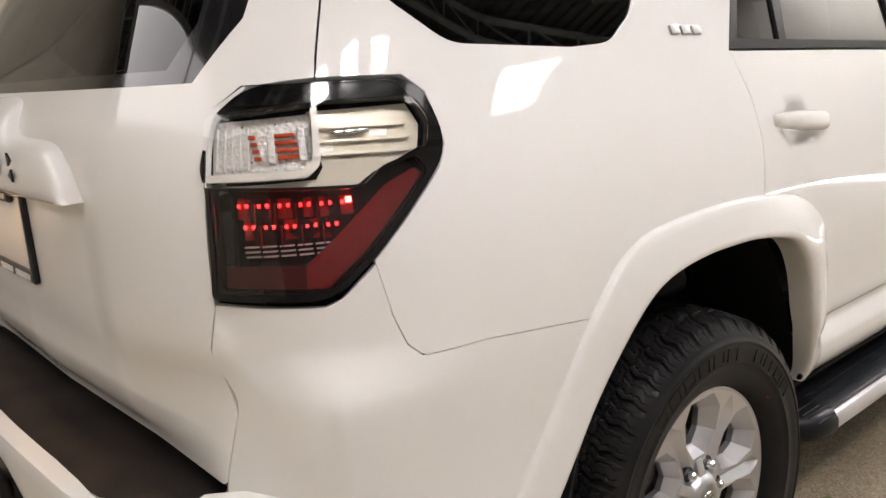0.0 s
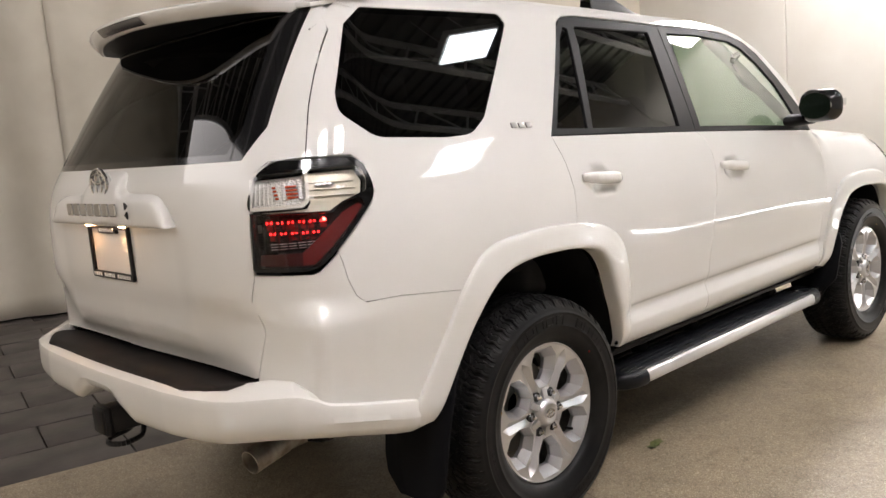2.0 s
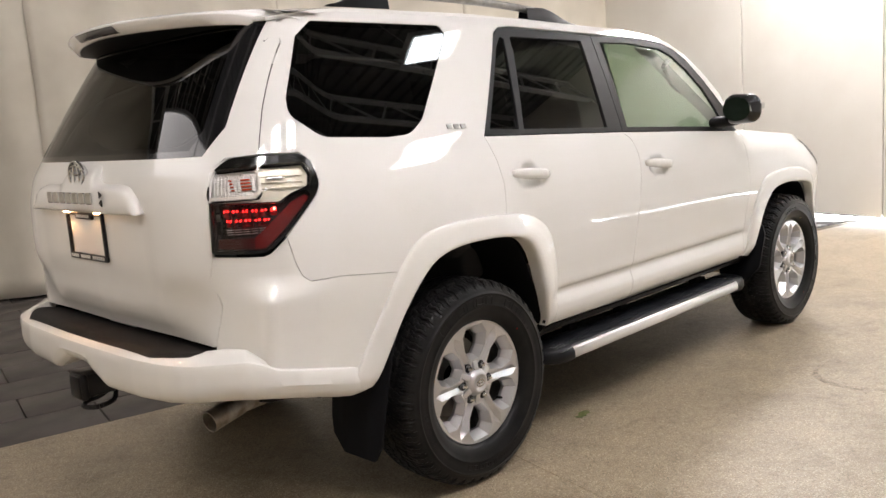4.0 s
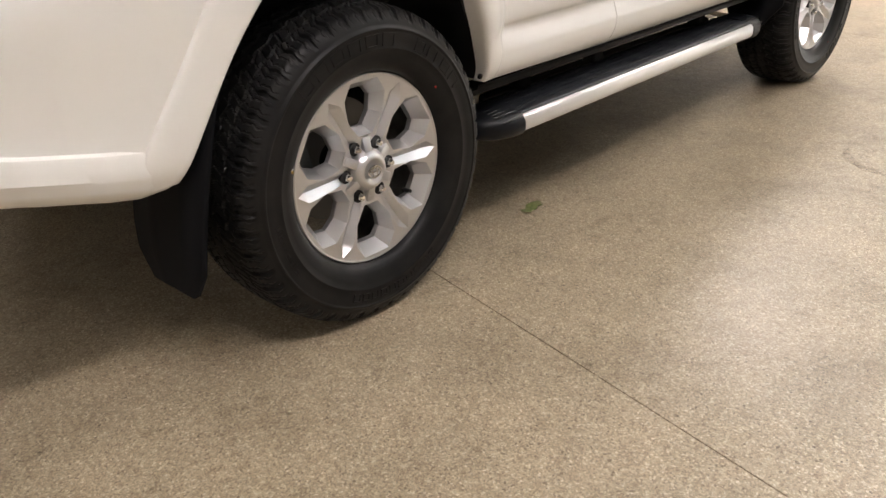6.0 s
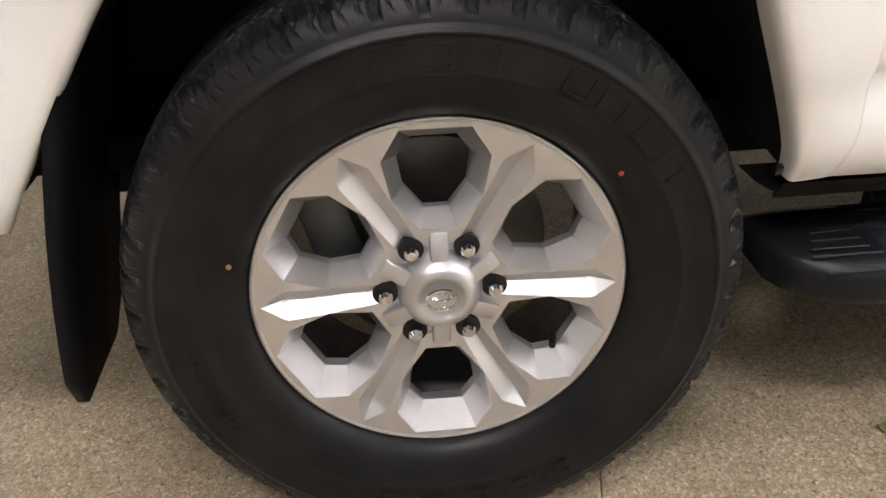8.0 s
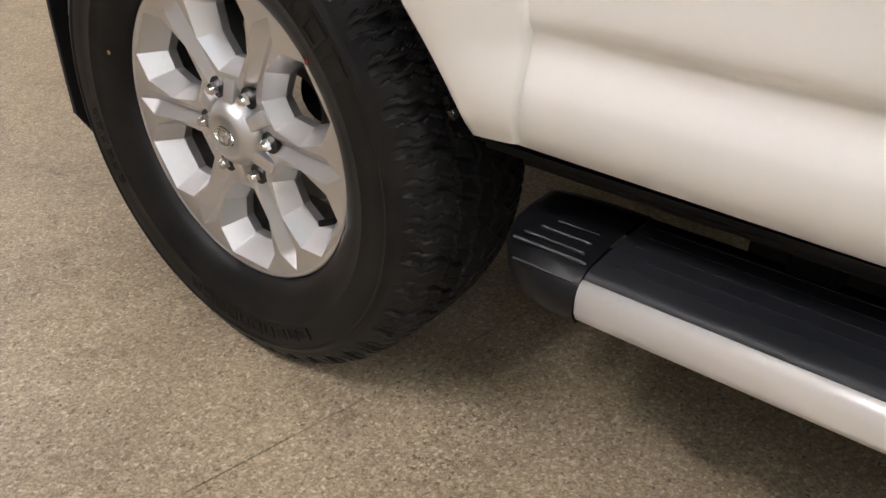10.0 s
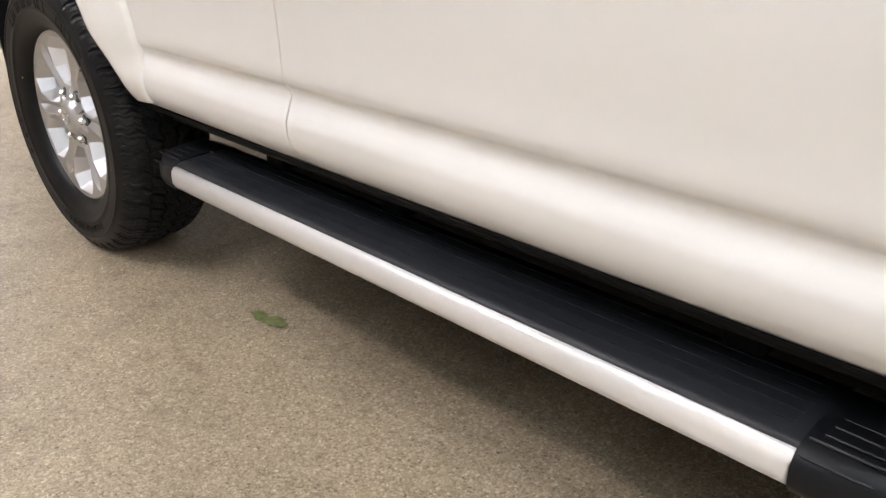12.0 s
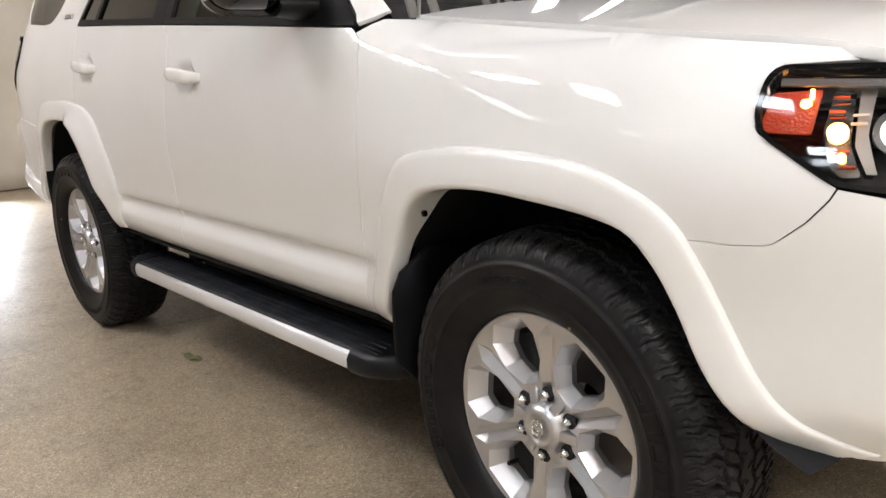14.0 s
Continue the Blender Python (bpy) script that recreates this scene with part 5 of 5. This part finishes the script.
# ---- cabin ----
def seat(x, y, parent):
    bm = box((.52, .50, .16), (x, y, .78), .05, 3)
    base = part("seat", bm, SEAT, parent, "grey fabric seat")
    part("seat_back", box((.15, .48, .64), (x - .30, y, 1.12), .05, 3, turn=pose(0, 0, 0, 0, -14, 0)), SEAT, base)
    part("head_rest", box((.10, .27, .17), (x - .41, y, 1.52), .04, 3, turn=pose(0, 0, 0, 0, -10, 0)), SEAT, base)
    return base


for x in (1.45, .52):
    for y in (-.37, .37):
        seat(x, y, car)
part("dashboard", box((.42, 1.36, .30), (2.10, 0, 1.05), .08, 4), CABIN, car, "dark dashboard")
bm = bmesh.new()
c, tilt = Vector((1.80, .38, 1.14)), pose(0, 0, 0, 0, -62, 0)
pts = [c + (tilt @ Vector((.185 * math.cos(a), .185 * math.sin(a), 0))) for a in np.linspace(0, 2 * math.pi, 33)]
for a, b in zip(pts[:-1], pts[1:]):
    rod(a, b, .016, bm, 8)
rod(c, c + Vector((.2, 0, -.06)), .03, bm, 10)
box((.05, .30, .07), c, .01, 1, bm)
part("steering_wheel", bm, CABIN, car, "dark steering wheel")
for s in (1, -1):
    rows = []
    for t in np.linspace(0, 1, 10):
        x, z = 1.62 + .46 * t, 1.70 - .43 * t
        w = half_width(z) - .05
        rows.append([Vector((x - .03, -w * s, z - .03)), Vector((x + .05, -(w - .01) * s, z + .02)), Vector((x + .07, -(w - .06) * s, z + .03))])
    grid_part("pillar_trim", rows, CABIN_LIGHT, car, flip=s < 0)
    bm = bmesh.new()
    pts = spline([(1.80, .70, 1.60), (1.77, .69, 1.56), (1.84, .705, 1.47), (1.93, .73, 1.42), (1.97, .745, 1.42)], 18)
    for a, b in zip(pts[:-1], pts[1:]):
        rod((a[0], -a[1] * s, a[2]), (b[0], -b[1] * s, b[2]), .016, bm, 8)
    part("grab_handle", bm, CABIN_LIGHT, car)
    for x0, x1 in ((1.05, 1.22), (-.02, .40)):
        rows = [[Vector((x0 + .1 * t, -(half_width(z) - .05) * s, z)), Vector((x1 + .1 * t, -(half_width(z) - .05) * s, z))] for t, z in ((0, 1.25), (.5, 1.5), (1, 1.72))]
        grid_part("pillar_lining", rows, CABIN, car)
    rows = [[Vector((x, -.80 * s, z)) for z in (1.0, 1.1, 1.22)] for x in (-.7, 2.2)]
    grid_part("door_lining", rows, CABIN, car)
rows = [[Vector((x, y, roof(x, y).z - .04)) for y in np.linspace(-.6, .6, 9)] for x in np.linspace(-.55, 1.6, 9)]
grid_part("headliner", rows, CABIN_LIGHT, car, "beige headliner")
part("cabin_floor", box((1.75, 1.5, .03), (1.32, 0, .66)), CABIN, car)
part("cargo_floor", box((.75, 1.2, .04), (-.50, 0, .90), .01, 1), CABIN, car)

# ---- the hall: u along it, v across it, turned to the car ----
U0, U1, V0, V1, STONE_V = -5.1, 6.8, -6.5, 5.15, .95
STONE_FRONT = 1.60           # the stamped stretch begins further off ahead of the last joint


def hall(name, bm, material, parent=None, label="", smooth=False, angle=35):
    ob = part(name, bm, material, parent, label, smooth, angle)
    if parent is None:
        ob.matrix_basis = ROOM
    return ob


floor = hall("floor", box((U1 - U0 + .8, V1 - V0 + .8, .10), ((U0 + U1) / 2, (V0 + V1) / 2, -.075)), JOINT)
tagged(floor, "tan exposed-aggregate concrete floor with a dark stamped stretch", "floor", kind="structure")
JOINTS = [U0 - .3, -3.15, .415, 3.97, U1 + .3]
for a, b in zip(JOINTS[:-1], JOINTS[1:]):
    end = STONE_V if a < 3.9 else STONE_FRONT
    hall("slab", box((b - a - .0022, end - V0 + .3, .06), ((a + b) / 2, (V0 - .3 + end) / 2, -.03), .0012, 1), FLOOR, floor)
stone_bm = bmesh.new()
box((.606, .406, .05), (0, 0, 0), .007, 2, stone_bm)
stone = hall("stone", stone_bm, STONE, floor, smooth=True)
stone.location = (U0, STONE_V + .2, -.032)
rnd = random.Random(8)
first = True
for j in range(11):
    for i in range(-1, 21):
        u, v = U0 + .3 + i * .612 + (j % 2) * .27, STONE_V + .215 + j * .412
        if u < U0 - .2 or u > U1 + .2 or (u > 3.66 and v < STONE_FRONT + .19):
            continue
        if first:
            st, first = stone, False
        else:
            st = new("stone", stone.data)
            st.parent = floor
        st.matrix_basis = pose(u, v, -.0290 + rnd.uniform(-.0035, .001), rnd.uniform(-.25, .25), rnd.uniform(-.25, .25), 0)

# front wall of tall panels, on a low plinth
wall = hall("wall_front", box((.12, V1 - V0 + .4, CEILING - .08), (U1 + .11, (V0 + V1) / 2, (CEILING + .08) / 2)), JOINT)
tagged(wall, "tall cream wall panels with thin dark joints", "wall", kind="structure")
seams = [V1 + .1, 3.04, 1.365, -.31, -1.985, -3.66, -5.335, V0 - .1]
for a, b in zip(seams[:-1], seams[1:]):
    bm = box((.05, a - b - .014, CEILING - .06), (U1 + .022, (a + b) / 2, .06 + (CEILING - .06) / 2), .004, 1)
    for vert in bm.verts:
        if vert.co.z < .2:                # the foot hangs unevenly
            vert.co.z += .018 * math.sin(vert.co.y * 2.3)
    hall("wall_panel", bm, WALL, wall)
gap = hall("daylight_gap", box((.02, 5.5, .036), (U1 + .03, -.55, .024)), DAY)
tagged(gap, "bright daylight under the front wall", "light gap", kind="structure")


def drape(name, a, b, fold, seed):
    """Canvas hung from a to b in the hall's plan, in widths with soft folds that overlap at their edges."""
    a, b = Vector(a), Vector(b)
    d = b - a
    nrm = Vector((-d.y, d.x)).normalized()
    whole = new(name)
    whole.matrix_basis = ROOM
    r = random.Random(seed)
    ph = [r.uniform(0, 6) for _ in range(4)]
    widths = max(2, round(d.length / 2.4))
    wide = d.length / widths
    for w in range(widths):
        lo, hi = w * wide - (.03 if w else 0), (w + 1) * wide
        off, rows = (.012 if w % 2 else 0.0), []
        n = int((hi - lo) / .06)
        for z in np.linspace(.015, CEILING, 26):
            k = .45 + .55 * (1 - z / CEILING)
            row = []
            for i in range(n + 1):
                s = lo + (hi - lo) * i / n
                out = fold * k * (.5 * math.sin(s * 3.1 + ph[0] + .25 * z) + .3 * math.sin(s * 7.3 + ph[1] - .4 * z) + .2 * math.sin(s * 13 + ph[2]) + .5 * math.sin(s * 1.1 + z * .9 + ph[3]))
                p = a + d * (s / d.length) + nrm * (out + off)
                row.append(Vector((p.x, p.y, z)))
            rows.append(row)
        ob = grid_part("canvas_width", rows, DRAPE, whole)
        mod = ob.modifiers.new("cloth", "SOLIDIFY")
        mod.thickness = .006
    return whole


tagged(drape("canvas_drape", (U0 - .05, V1), (U1 + .05, V1), .10, 3), "cream canvas hung along the side of the hall", "drape")
tagged(drape("canvas_drape", (U0, V0 + .9), (U0, V1 + .05), .09, 7), "cream canvas hung across the back of the hall", "drape")
for name, size, c in (("wall_left", (U1 - U0 + .6, .12, CEILING), ((U0 + U1) / 2, V1 + .30, CEILING / 2)),
                      ("wall_rear", (.12, V1 - V0 + .6, CEILING), (U0 - .36, (V0 + V1) / 2, CEILING / 2)),
                      ("wall_right", (U1 - U0 + .6, .12, CEILING), ((U0 + U1) / 2, V0 - .10, CEILING / 2))):
    tagged(hall(name, box(size, c), GREY_WALL if name == "wall_right" else WALL), "plain grey painted wall" if name == "wall_right" else "plain cream painted wall", "wall", kind="structure")

# ceiling: ribbed deck on open-web joists
verts, faces, u = [], [], U0 - .4
while u < U1 + .4:
    for du, dz in ((0, 0), (.12, 0), (.135, .03), (.185, .03), (.20, 0)):
        verts += [(u + du, V0 - .3, CEILING + dz), (u + du, V1 + .4, CEILING + dz)]
    u += .20
n = len(verts) // 2
faces = [(2 * i, 2 * i + 1, 2 * i + 3, 2 * i + 2) for i in range(n - 1)]
ceiling = mesh_part("ceiling", verts, faces, DECK, smooth=False, matrix=ROOM)
tagged(ceiling, "dark ribbed metal roof deck", "ceiling", kind="structure")


def joist(v):
    bm = bmesh.new()
    for z in (CEILING - .04, CEILING - .46):
        box((U1 - U0 + .5, .07, .045), ((U0 + U1) / 2, v, z), 0, 1, bm)
    u, k = U0, 0
    while u < U1:
        rod((u, v, CEILING - (.04 if k % 2 else .46)), (u + .40, v, CEILING - (.46 if k % 2 else .04)), .014, bm, 6)
        u, k = u + .40, k + 1
    ob = hall("roof_joist", bm, JOIST)
    return tagged(ob, "pale open-web steel roof joist", "joist", group="roof joists")


for v in (-6.0, -5.2, -4.4, -3.6, -2.8, -2.0, -1.2, -.4, .4, 1.2, 2.0, 2.8, 3.6, 4.4):
    joist(v)


def ceiling_light(u, v, su, sv, z, diffuser, turn=0):
    ob = hall("ceiling_light", box((su + .06, sv + .06, .07), (0, 0, .04), .01, 1), JOIST)
    ob.matrix_basis = ROOM @ pose(u, v, z, 0, 0, turn)
    part("diffuser", box((su, sv, .02), (0, 0, -.004), .004, 1), diffuser, ob, "lit diffuser")
    for s in (-1, 1):
        part("hanger", rod((s * su * .4, 0, .07), (s * su * .4, 0, CEILING - z), .006, sides=6), JOIST, ob)
    return tagged(ob, "lit rectangular ceiling light with a pale diffuser", "ceiling light", group="ceiling lights")


for u, v in MAIN_LIGHTS:
    ceiling_light(u, v, .46, .42, 4.05, KEY)
for u, v in SMALL_LIGHTS:
    ceiling_light(u, v, .6, .26, 4.05, SMALL)
# wide dim fill panels, added in place of light bounced off the canvas
for u, v in REAR_FILLS:
    ceiling_light(u, v, 1.7, 3.1, 4.05, REAR_FILL)
for u, v in FRONT_LIGHTS:
    ceiling_light(u, v, 1.2, .5, 4.05, FRONT_KEY)
for u, v in LIGHTS:
    ceiling_light(u, v, 1.2, .28, 4.05, TUBE)
ceiling_light(3.33, -1.65, .48, .36, 4.05, DAY, 24)
ceiling_light(4.95, -3.45, .62, .85, 4.05, DAY, 26)

# added lamp without a fixture, for the bright patch of floor by the rear canvas
patch_fill = bpy.data.lights.new("daylight_spill", "AREA")
patch_fill.shape, patch_fill.size, patch_fill.size_y, patch_fill.energy, patch_fill.spread = "RECTANGLE", .5, .25, 15, radians(50)
patch_fill.color = (.88, .93, 1.0)
patch_fill_ob = new("daylight_spill", patch_fill)
patch_fill_ob.matrix_basis = look((-4.95, -.50, .55), (-3.9, -.50, 0))

# a stain on the floor, part of a ring
def stain(cx, cy, r, a0, a1, wide, seed):
    g, rows = random.Random(seed), []
    n = 40
    for i in range(n + 1):
        t = i / n
        a = radians(a0 + (a1 - a0) * t)
        w = wide * math.sin(math.pi * min(1, max(0, .04 + .92 * t))) ** .5 * g.uniform(.7, 1.2)
        rows.append([Vector((cx + (r + k * w) * math.cos(a), cy + (r + k * w) * math.sin(a), .0012)) for k in (-1, 0, 1)])
    return tagged(grid_part("floor_stain", rows, STAIN, None, flip=a1 < a0), "faint dark stain on the concrete floor", "stain", kind="structure")


stain(1.98, -1.61, .215, 95, 250, .022, 4)

# a torn green leaf on the floor
lv = [(-.066, -.010), (-.060, .016), (-.036, .026), (-.020, .016), (.004, .030), (.030, .022), (.066, .014), (.062, -.010), (.040, -.016), (.034, -.032), (.012, -.019), (-.006, -.026), (-.018, -.010), (-.034, -.022), (-.050, -.012)]
leaf = panel("leaf", lv, lambda a, b: Vector((a, b, .004 + .9 * a * a + 1.5 * b * b + .004 * math.sin(a * 60))), LEAF, None, .008, .0012, hub=(0, 0, -1))
leaf.matrix_basis = pose(.775, -.805, .001, 0, 0, 8)
leaf.scale = (.86, .80, .8)
tagged(leaf, "torn green leaf lying on the concrete floor", "leaf")
